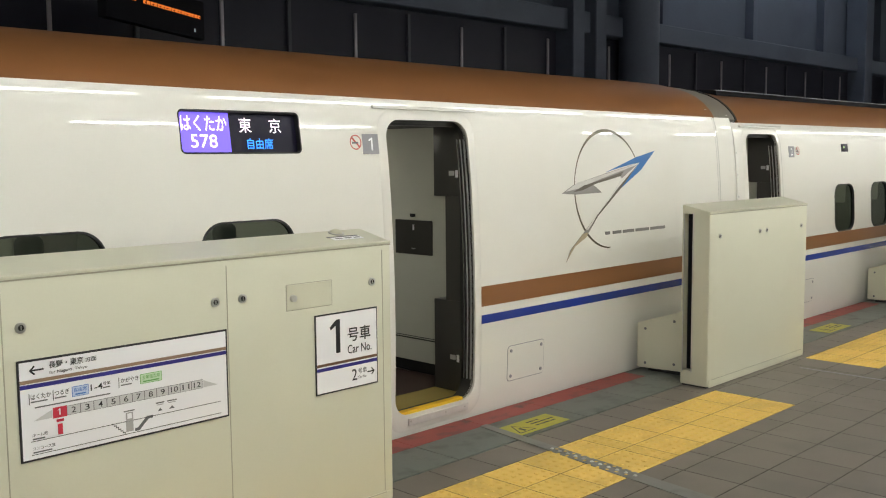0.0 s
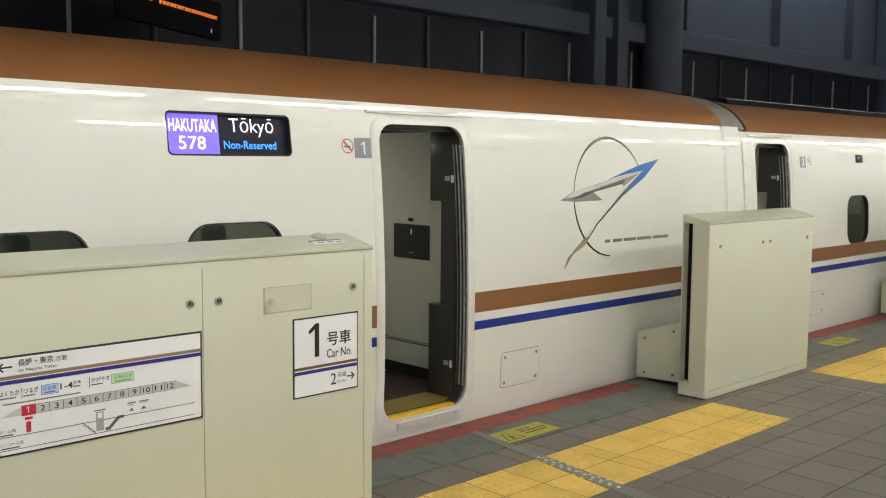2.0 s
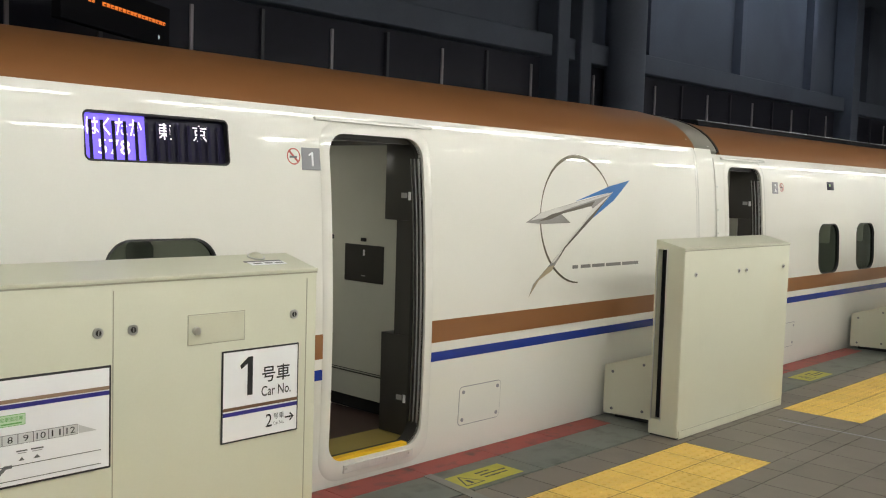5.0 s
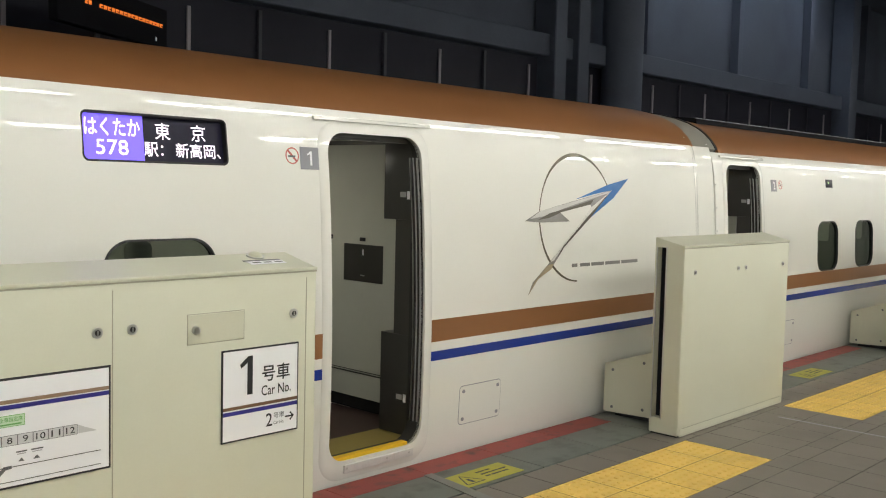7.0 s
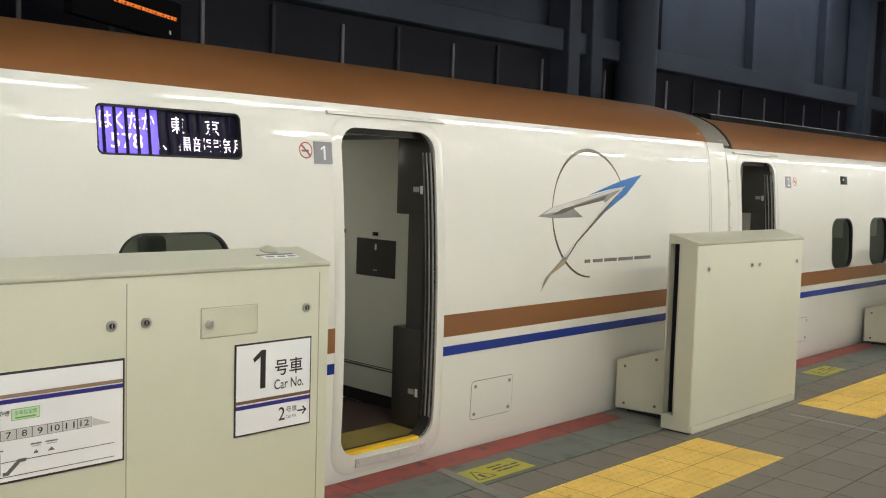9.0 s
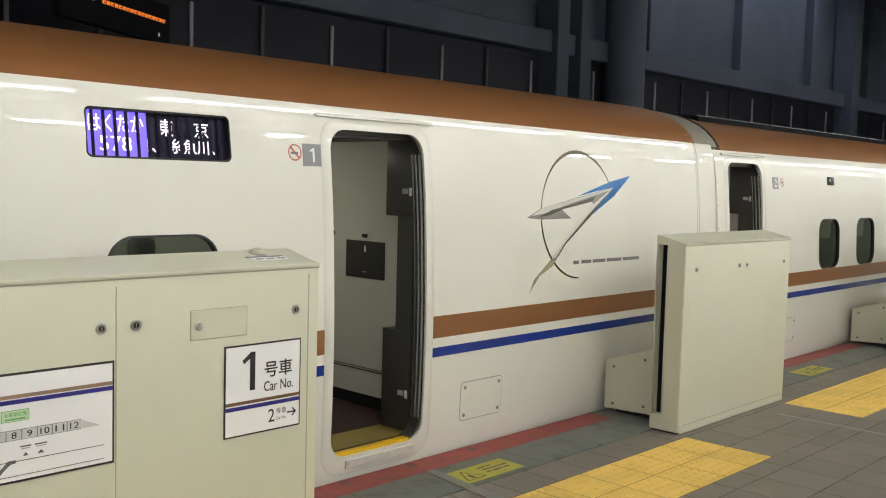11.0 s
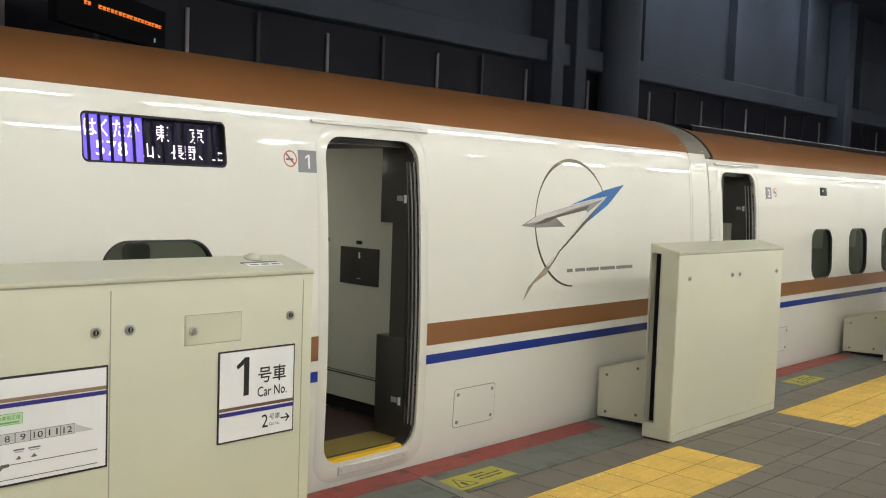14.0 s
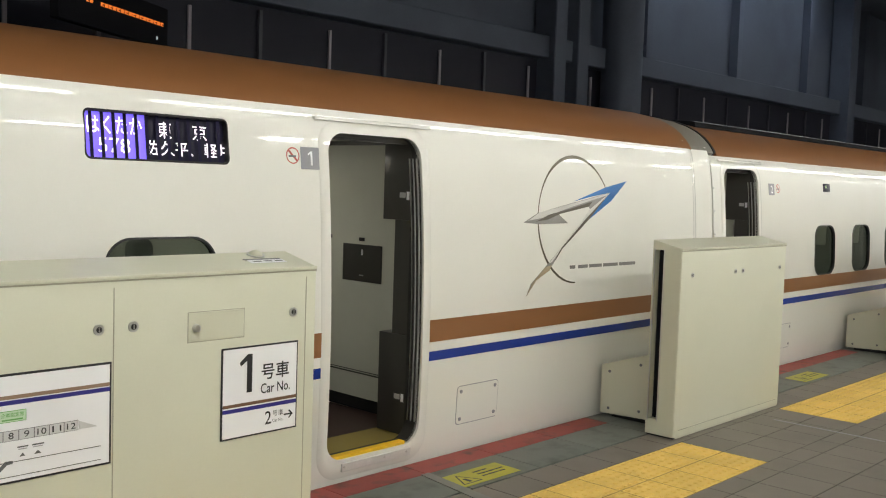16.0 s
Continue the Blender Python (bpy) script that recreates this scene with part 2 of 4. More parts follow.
def fit_letters(body, width, height, bold=0.0):
    """Writing stretched to an exact width and height."""
    me = letters(body, 1.0, width, bold)
    n = len(me.vertices)
    co = np.empty(n * 3)
    me.vertices.foreach_get("co", co)
    co = co.reshape(n, 3)
    co[:, 2] *= height / max(co[:, 2].max(), 1e-6)
    me.vertices.foreach_set("co", co.ravel())
    return me


def numeral_one(w, h, t):
    """The figure 1 as a stem with a flag, w wide, h high, t thick."""
    bm = bmesh.new()
    pts = [(w - t, 0), (w, 0), (w, h), (w - t * 0.85, h), (0, h * 0.80), (t * 0.25, h * 0.70), (w - t, h * 0.83)]
    bm.faces.new([bm.verts.new((x, 0, z)) for x, z in pts])
    me = bpy.data.meshes.new("numeral")
    bm.to_mesh(me)
    bm.free()
    return me


def put_writing(name, me, material, parent, x, y, z, label=""):
    ob = part_of(name, me, material, parent, label, sharp=0)
    ob.location = (x, y, z)
    return ob


def two_faced(front, back, deep, zc, dx=0.0, dz=0.0):
    """Two lines of writing back to back, to turn over about the x axis at height zc; dx, dz shift the back one."""
    for me, sign, sx, sz in ((front, 1, 0.0, 0.0), (back, -1, dx, dz)):
        co = np.empty(len(me.vertices) * 3)
        me.vertices.foreach_get("co", co)
        co = co.reshape(-1, 3)
        out = np.stack([co[:, 0] + sx, sign * (co[:, 1] - deep), sign * (co[:, 2] + sz - zc)], 1)
        me.vertices.foreach_set("co", out.ravel())
    bm = bmesh.new()
    bm.from_mesh(front)
    bm.from_mesh(back)
    me = bpy.data.meshes.new("turning_writing")
    bm.to_mesh(me)
    bm.free()
    return me


def flat_poly(pts, y, thick=0.0015):
    return prism(pts, y - thick, y)


def bar(x0, x1, z0, z1, y, thick=0.0015):
    return box(x0, x1, y - thick, y, z0, z1)


# ---- the train's section ----
SEC_Z = np.array([-0.6, -0.3, 0, 0.3, 0.6, 0.9, 1.2, 1.5, 1.75, 1.93, 2.0, 2.05])
SEC_Y = np.array([0.90, 0.84, 0.80, 0.782, 0.775, 0.775, 0.785, 0.802, 0.825, 0.85, 0.866, 0.886])
MID_Y = 2.47


def side_y(z):
    """Where the train's near side stands at height z."""
    i = int(np.clip(np.searchsorted(SEC_Z, z) - 1, 0, len(SEC_Z) - 2))
    t = (z - SEC_Z[i]) / (SEC_Z[i + 1] - SEC_Z[i])
    d = np.gradient(SEC_Y, SEC_Z)
    h = SEC_Z[i + 1] - SEC_Z[i]
    return float((2 * t**3 - 3 * t**2 + 1) * SEC_Y[i] + (t**3 - 2 * t**2 + t) * h * d[i] + (3 * t**2 - 2 * t**3) * SEC_Y[i + 1] + (t**3 - t**2) * h * d[i + 1])


def on_side(bm):
    """Lays a mesh built about y = 0 on the train's side."""
    for v in bm.verts:
        v.co.y += side_y(v.co.z)
    return bm


def side_strip(x0, x1, z0, z1, off=0.0025, n=6):
    zs = np.linspace(z0, z1, n)
    pts = [(side_y(z) - off, z) for z in zs] + [(side_y(z) + 0.004, z) for z in zs[::-1]]
    return extrude_x(pts, x0, x1)


ROOF = [(0.886, 2.05), (0.905, 2.085), (0.94, 2.13), (0.995, 2.185), (1.07, 2.24), (1.17, 2.29), (1.30, 2.335), (1.47, 2.375), (1.7, 2.41), (2.0, 2.43), (2.47, 2.44)]


def lifted(bm, x1):
    """The first car's shoulder rises by 5 mm a metre towards the nose; its roof's crown stays level."""
    for v in bm.verts:
        z = v.co.z
        k = min(1.0, max(0.0, (z - 1.96) / 0.09)) * (1.0 - min(1.0, max(0.0, (z - 2.06) / 0.30)))
        v.co.z += 0.005 * k * max(x1 - v.co.x, 0.0)
    return bm


def body_end(x1, xa=0.10, inset=0.05, n=6):
    """The rounded end of a car's near side."""
    bm = bmesh.new()
    zs = np.linspace(-0.6, 2.05, 54)
    rings = []
    for k in range(n + 1):
        a = math.pi / 2 * k / n
        x, d = x1 - xa + xa * math.sin(a), inset * (1 - math.cos(a))
        rings.append([bm.verts.new((x, side_y(z) + d, z)) for z in zs])
    for a, b in zip(rings, rings[1:]):
        for i in range(len(zs) - 1):
            bm.faces.new((a[i], b[i], b[i + 1], a[i + 1]))
    bmesh.ops.recalc_face_normals(bm, faces=bm.faces)
    return bm


def body_shell(x0, x1):
    zs = np.linspace(-0.6, 2.05, 54)
    near = [(side_y(z), z) for z in zs]
    pts = near + [(y + 0.02, z) for y, z in near[::-1]]
    bm = extrude_x(pts, x0, x1)
    far = extrude_x([(2 * MID_Y - y, z) for y, z in pts], x0, x1)
    tmp = bpy.data.meshes.new("far")
    far.to_mesh(tmp)
    far.free()
    bm.from_mesh(tmp)
    bpy.data.meshes.remove(tmp)
    for xe, w in ((x0, 0.03), (x1, -0.03)):
        add_box(bm, min(xe, xe + w) + (0.001 if w > 0 else 0), max(xe, xe + w) - (0.001 if w < 0 else 0), 0.93, 2 * MID_Y - 0.93, -0.58, 2.12)
    return bm


def roof_bm(x0, x1, dy=0.0, dz=0.0):
    top = [(y + dy, z + dz) for y, z in ROOF]
    top += [(2 * MID_Y - y, z) for y, z in top[-2::-1]]
    inner = [(MID_Y + (y - MID_Y) * 0.985, z - 0.03) for y, z in top[::-1]]
    return extrude_x(top + inner, x0, x1)


def ring_on_side(x0, x1, z0, z1, r, grow, d_in, d_out, depth=0.0):
    """A band round a rounded opening, laid on the side: from the opening's edge outwards by grow."""
    bm = bmesh.new()
    loops = []
    gx, gz0, gz1 = grow
    steps = [(0.0, depth), (0.0, -d_in), (0.35, -d_in), (0.8, -d_out), (1.0, 0.004)]
    for s, d in steps:
        lp = loop_rr(x0 - gx * s, x1 + gx * s, z0 - gz0 * s, z1 + gz1 * s, r + 0.6 * gx * s)
        loops.append([bm.verts.new((x, d, z)) for x, z in lp])
    for a, b in zip(loops, loops[1:]):
        for i in range(len(a)):
            j = (i + 1) % len(a)
            bm.faces.new((a[i], a[j], b[j], b[i]))
    bmesh.ops.recalc_face_normals(bm, faces=bm.faces)
    return on_side(bm)


# ---- platform ----
def platform():
    floor = part("floor", box(-12, 60, -9.5, 0.764, -0.42, -0.012), M_JOINT, None)
    tagged(floor, "grey tiled station platform with yellow tactile paving", "platform floor", kind="structure")
    face = part("platform_face", box(-12, 60, 0.45, 0.75, -1.5, -0.43), M_CONCRETE)
    tagged(face, "concrete face under the platform edge", "platform face", kind="structure")
    bed = part("track_bed", box(-12, 60, 0.751, 8.84, -1.75, -1.5), M_CONCRETE)
    tagged(bed, "dark concrete track bed beneath the train", "track bed", kind="structure")
    # red edge paint and the grey-green edge slabs
    red = thing("red_edge_line", "worn red painted line along the platform edge", "edge line", kind="structure")
    for x0, x1 in ((-6.0, 3.2), (4.9, 8.1), (9.4, 13.0)):
        cuts = [x0] + [-5.5 + 0.62 * k for k in range(30) if x0 + 0.1 < -5.5 + 0.62 * k < x1 - 0.1] + [x1]
        for a, b in zip(cuts, cuts[1:]):
            part("red_paint", box(a + 0.0015, b - 0.0015, 0.565, 0.766, -0.011, 0.0, 0.0015, 1), M_RED, red)
    return floor


TILE = 0.305


def tile_piece(x0, x1, y0, y1, z, gap=0.004):
    bm = bmesh.new()
    g = gap / 2
    h = 0.012
    ring = [(x0 + g, y0 + g), (x1 - g, y0 + g), (x1 - g, y1 - g), (x0 + g, y1 - g)]
    cx = sum(p[0] for p in ring) / 4
    cy = sum(p[1] for p in ring) / 4
    lo = [bm.verts.new((x - cx, y - cy, -h)) for x, y in ring]
    mi = [bm.verts.new((x - cx, y - cy, -0.002)) for x, y in ring]
    to = [bm.verts.new(((x - cx) * 0.992, (y - cy) * 0.992, 0.0)) for x, y in ring]
    for k, (a, b) in enumerate(((lo, mi), (mi, to))):
        for i in range(4):
            bm.faces.new((a[i], a[(i + 1) % 4], b[(i + 1) % 4], b[i])).material_index = 1
    bm.faces.new(to)
    return bm, (cx, cy, z)


def stud_tile_mesh(w, l):
    """A tactile tile with its studs; its centre at the origin."""
    bm, _ = tile_piece(-w / 2, w / 2, -l / 2, l / 2, 0)
    nx, ny = max(1, int(w / 0.058)), 5
    for i in range(nx):
        for j in range(ny):
            x = -w / 2 + (i + 0.5) * w / nx
            y = -l / 2 + (j + 0.5) * l / ny
            top = []
            for r, z in ((0.0160, 0.0), (0.0125, 0.0055), (0.0090, 0.0070)):
                top.append([bm.verts.new((x + r * math.cos(k * math.pi / 3), y + r * math.sin(k * math.pi / 3), z)) for k in range(6)])
            for a, b in zip(top, top[1:]):
                for k in range(6):
                    bm.faces.new((a[k], a[(k + 1) % 6], b[(k + 1) % 6], b[k]))
            bm.faces.new(top[-1])
    me = bpy.data.meshes.new("tactile_tile")
    bm.to_mesh(me)
    bm.free()
    me.materials.append(M_TACTILE)
    me.materials.append(M_TACJOINT)
    return me


def paving(floor):
    # yellow bands: two rows of tiles before each gate
    full = stud_tile_mesh(TILE, TILE)

    def tile(name, me, x, y, z=0.0):
        ob = new(name, me)
        ob.location = (x, y, z)
        ob.parent = floor
        return ob

    for row in range(2):
        y = -0.062 - TILE * (row + 0.5)
        for k in range(5):
            tile("tactile_tile", full, 3.14 - TILE * (k + 0.5), y)
        JX = 1.1225 + (y + 0.70) * 0.137
        for a, b in ((3.14 - 5 * TILE - 0.13, 3.14 - 5 * TILE), (JX + 0.002, 3.14 - 5 * TILE - 0.13)):
            tile("tactile_tile", stud_tile_mesh(b - a, TILE), (a + b) / 2, y)
        for a, b in ((0.895, JX - 0.002),):
            tile("tactile_tile", stud_tile_mesh(b - a, TILE), (a + b) / 2, y)
        for k in range(9):
            tile("tactile_tile", full, 0.895 - TILE * (k + 0.5), y)
        for x0, n in ((4.665, 10), (9.3, 10)):
            for k in range(n):
                tile("tactile_tile", full, x0 + TILE * (k + 0.5), y)
    # grey tiles
    cache = {}

    def grey(x0, x1, y0, y1, m):
        key = (round(x1 - x0, 3), round(y1 - y0, 3), m.name)
        if key not in cache:
            bm, _ = tile_piece(-(x1 - x0) / 2, (x1 - x0) / 2, -(y1 - y0) / 2, (y1 - y0) / 2, 0)
            me = bpy.data.meshes.new("paving_tile")
            bm.to_mesh(me)
            bm.free()
            me.materials.append(m)
            me.materials.append(M_JOINT)
            cache[key] = me
        return tile("paving_tile", cache[key], (x0 + x1) / 2, (y0 + y1) / 2)

    rest = bmesh.new()

    def grey_far(x0, x1, y0, y1):
        bm, c = tile_piece(x0, x1, y0, y1, 0)
        for f in bm.faces:
            rest.faces.new([rest.verts.new((v.co.x + c[0], v.co.y + c[1], v.co.z)) for v in f.verts]).material_index = f.material_index
        bm.free()

    G, DEEP, X0 = 0.32, 0.337, 1.40 - 11 * 0.32      # grey tiles: width, depth and a joint's place
    # the row between the edge slab and the bands
    xs = np.arange(X0, 12.9, G)
    for x in xs:
        grey(x, x + G, -0.062, 0.196, M_GREYTILE) if x < 6 else grey_far(x, x + G, -0.062, 0.196)
    # gaps between the bands
    for x0, x1 in ((3.14, 4.665), (7.715, 9.3)):
        n = 5
        for k in range(n):
            for row in range(2):
                a, b = x0 + (x1 - x0) * k / n, x0 + (x1 - x0) * (k + 1) / n
                grey(a, b, -0.062 - TILE * (row + 1), -0.062 - TILE * row, M_GREYTILE)
    # the platform in front of the bands: a narrow cut row, then full rows
    y = -0.672
    rows = [0.15] + [DEEP] * 24
    for r, h in enumerate(rows):
        x = X0
        while x < 24:
            w = G
            near = r < 7 and 0.6 < x < 7.2
            if near:
                grey(x, x + w, y - h, y, M_GREYTILE)
            elif r < 14 or x < 8:
                grey_far(x, x + w, y - h, y)
            x += w
        y -= h
    ob = part("paving_tile", rest, M_GREYTILE, floor, sharp=0)
    ob.data.materials.append(M_JOINT)
    ob["kind"] = "stuff"
    # the far floor and the floor behind, beyond the separate tiles
    for a in ((24.0, 60, -9.5, -0.672), (12.9, 60, -0.672, 0.2), (-12, -2.1, -9.5, 0.2)):
        part("paving_slab", box(*a, -0.011, 0.0), M_GREYTILE, floor)
    # edge slabs
    x = -2.4
    while x < 13:
        w = 0.62
        bm = box(x + 0.004, x + w - 0.004, 0.212, 0.563, -0.011, 0.0, 0.002, 1)
        part("edge_slab", bm, M_EDGE, floor)
        x += w
    part("edge_slab", box(13.02, 60, 0.21, 0.764, -0.011, 0), M_EDGE, floor)
    part("edge_slab", box(-12, -2.42, 0.21, 0.563, -0.011, 0), M_EDGE, floor)
    for x0, x1 in ((3.203, 4.897), (8.103, 9.397)):
        part("edge_slab", box(x0, x1, 0.565, 0.764, -0.011, 0), M_EDGE, floor)
    # expansion joint cover with studs
    j = thing("expansion_joint", "grey metal expansion joint cover across the tiles", "joint cover", kind="structure")
    bm = bmesh.new()
    pts = [(1.272, 0.56), (1.335, 0.56), (1.175, -0.70), (1.07, -0.70)]
    pts2 = [(1.07, -0.70), (1.175, -0.70), (1.00, -2.1), (0.88, -2.1)]
    for q in (pts, pts2):
        a = [bm.verts.new((x, yy, 0.001)) for x, yy in q]
        b = [bm.verts.new((x, yy, 0.006)) for x, yy in q]
        bm.faces.new(b)
        for i in range(4):
            bm.faces.new((a[i], a[(i + 1) % 4], b[(i + 1) % 4], b[i]))
    bmesh.ops.recalc_face_normals(bm, faces=bm.faces)
    part("cover", bm, M_COVER, j, sharp=0)
    part("thin_strip", box(4.268, 4.286, -1.0, -0.2, 0.0005, 0.003), M_PLATE, j, "thin pale metal strip in the tiles")
    for k in range(11):
        yy = -0.07 - 0.062 * k
        xx = 1.205 + (yy + 0.07) * 0.125
        bm = cylinder(bmesh.new(), (xx, yy, 0.005), (xx, yy, 0.011), 0.013, 10, 0.008)
        part("stud", bm, M_STEEL, j)


def floor_sticker(x, y):
    s = thing("floor_sticker", "worn yellow-green warning sticker stuck on the platform floor", "sticker", pose(x, y, 0.0005), "warning stickers on the platform")
    part("sheet", box(0, 0.52, 0, 0.205, 0, 0.0025), M_STICKER, s)
    tri = bmesh.new()
    for p, q in (((0.055, 0.03), (0.205, 0.03)), ((0.205, 0.03), (0.13, 0.17)), ((0.13, 0.17), (0.055, 0.03))):
        d = Vector((q[0] - p[0], q[1] - p[1])).normalized().orthogonal() * 0.0045
        pts = [(p[0] + d.x, p[1] + d.y), (q[0] + d.x, q[1] + d.y), (q[0] - d.x, q[1] - d.y), (p[0] - d.x, p[1] - d.y)]
        f = tri.faces.new([tri.verts.new((a, b, 0.0032)) for a, b in pts])
        if f.normal.z < 0:
            f.normal_flip()
    part("warning_triangle", tri, M_INK, s, sharp=0)
    for k, ends in enumerate((((0.26, 0.33), (0.338, 0.38)), ((0.26, 0.35), (0.358, 0.41), (0.418, 0.485)), ((0.26, 0.30), (0.308, 0.40), (0.408, 0.46)))):
        for a, b in ends:
            part("print_bar", box(a, b, 0.146 - 0.040 * k, 0.161 - 0.040 * k, 0.0025, 0.0032), M_INK, s)
    part("mark", box(0.118, 0.142, 0.048, 0.105, 0.0025, 0.0032), M_INK, s)
    return s


# ---- platform gates ----
def gate_box(name, x0, x1, label, slots, group, up=0.0):
    """A gate housing: body with a sloped top, a plinth, an end slot with the gate leaf drawn in."""
    t = thing(name, label, "platform gate", pose(x0, 0, 0), group)
    L = x1 - x0
    prof = [(0.0, 0.012), (0.222, 0.012), (0.222, 1.352 + up), (0.004, 1.302 + up), (0.0, 1.294 + up)]
    bm = extrude_x(prof, 0, L)
    bmesh.ops.bevel(bm, geom=[e for e in bm.edges if e.is_manifold], offset=0.004, segments=2, affect="EDGES")
    cutters = []
    if "left" in slots:
        cutters.append(box(-0.1, L * 0.5 - 0.05, 0.135, 0.202, 0.115, 1.285))
    if "right" in slots:
        cutters.append(box(L * 0.5 + 0.05 if "left" in slots else L - 1.5, L + 0.1, 0.135, 0.202, 0.115, 1.285))
    body = part_of("housing", cut(bm, cutters), M_CREAM, t)
    for side in slots:
        e = 0.05 if side == "left" else L - 0.05
        s = 1 if side == "left" else -1
        # leaf fills the slot in matte black, which stands in for the recess's shade
        part("gate_leaf", box(min(e, e + s * 0.5), max(e, e + s * 0.5), 0.138, 0.199, 0.117, 1.283, 0.002), M_MATTE, t, "black drawn-in gate leaf, widened to stand in for the slot's shade")
        ex = -0.003 if side == "left" else L + 0.003
        bmm = bmesh.new()
        add_box(bmm, min(ex, ex + s * 0.01), max(ex, ex + s * 0.01), 0.127, 0.135, 0.105, 1.29)
        add_box(bmm, min(ex, ex + s * 0.01), max(ex, ex + s * 0.01), 0.202, 0.210, 0.105, 1.29)
        part("slot_trim", bmm, M_STEEL, t)
    part("base_rail", box(0.02, L - 0.02, -0.006, 0.0, 0.004, 0.062, 0.002, 1), M_CREAM, t)
    part("base_joint", box(0.05, L - 0.05, -0.0075, -0.006, 0.058, 0.0615), M_CREAMLINE, t)
    part("foot", box(0.01, L - 0.01, 0.01, 0.212, 0.0, 0.0125), M_BLACK, t)
    part("top_edge_trim", box(-0.002, L + 0.002, -0.004, 0.006, 1.289 + up, 1.303 + up, 0.003, 2), M_CREAM, t)
    part("top_joint", box(0.0, L, -0.0022, 0.0005, 1.282 + up, 1.288 + up), M_CREAMLINE, t)
    return t


def lock(parent, x, z, y=0.0, r=0.020):
    k = part("lock", cylinder(bmesh.new(), (x, y - 0.006, z), (x, y + 0.002, z), r, 20), M_STEEL, parent, "round steel key lock")
    part("keyway", cylinder(bmesh.new(), (x, y - 0.0075, z), (x, y - 0.005, z), r * 0.55, 14), M_BLACK, k)
    part("key_slot", box(x - 0.002, x + 0.002, y - 0.0085, y - 0.007, z - r * 0.4, z + r * 0.4), M_STEEL, k)


def seam(parent, x, z0, z1):
    part("panel_seam", box(x - 0.002, x + 0.002, -0.0012, 0.0005, z0, z1), M_CREAMLINE, parent)


def car_number_sign():
    s = thing("car_number_sign", "white car number sign with brown and navy bands", "sign", pose(-0.470, -0.001, 0.630))
    W, Hh = 0.368, 0.362
    part("border", box(-0.007, W + 0.007, -0.005, 0, -0.007, Hh + 0.007, 0.0015, 1), M_INK, s)
    part("face", box(0, W, -0.0055, -0.003, 0, Hh), M_SIGN, s)
    y = -0.0054
    part("brown_band", bar(0, W, 0.124, 0.137, y), M_SIGNBROWN, s)
    part("navy_band", bar(0, W, 0.102, 0.118, y), M_SIGNBLUE, s)
    put_writing("numeral", numeral_one(0.062, 0.158, 0.026), M_INK, s, 0.078, y - 0.001, 0.178)
    put_writing("kanji", fit_letters("号車", 0.142, 0.068, 0.012), M_INK, s, 0.186, y - 0.001, 0.220)
    put_writing("english", fit_letters("Car No.", 0.150, 0.042, 0.006), M_INK, s, 0.184, y - 0.001, 0.163)
    put_writing("numeral", fit_letters("2", 0.032, 0.055, 0.004), M_INK, s, 0.208, y - 0.001, 0.030)
    put_writing("kanji", fit_letters("号車", 0.054, 0.026, 0.008), M_MIDGREY, s, 0.247, y - 0.001, 0.058)
    put_writing("english", fit_letters("Car No.", 0.054, 0.014, 0.006), M_MIDGREY, s, 0.247, y - 0.001, 0.034)
    ar = bmesh.new()
    add_box(ar, 0.306, 0.350, y - 0.0015, y, 0.0545, 0.0605)
    arrow_head(ar, 0.352, 0.0575, 0.019, 1, y)
    part("arrow", ar, M_INK, s, sharp=0)


def arrow_head(bm, x, z, d, sign, y, w=0.0065):
    for k in (1, -1):
        pts = [(x, z), (x - sign * d, z + k * d), (x - sign * d - sign * w * 0.7, z + k * (d - w * 0.7)), (x - sign * w * 1.4, z)]
        f = bm.faces.new([bm.verts.new((a, y - 0.0016, b)) for a, b in pts])
        f.normal_update()
        if f.normal.y > 0:
            f.normal_flip()


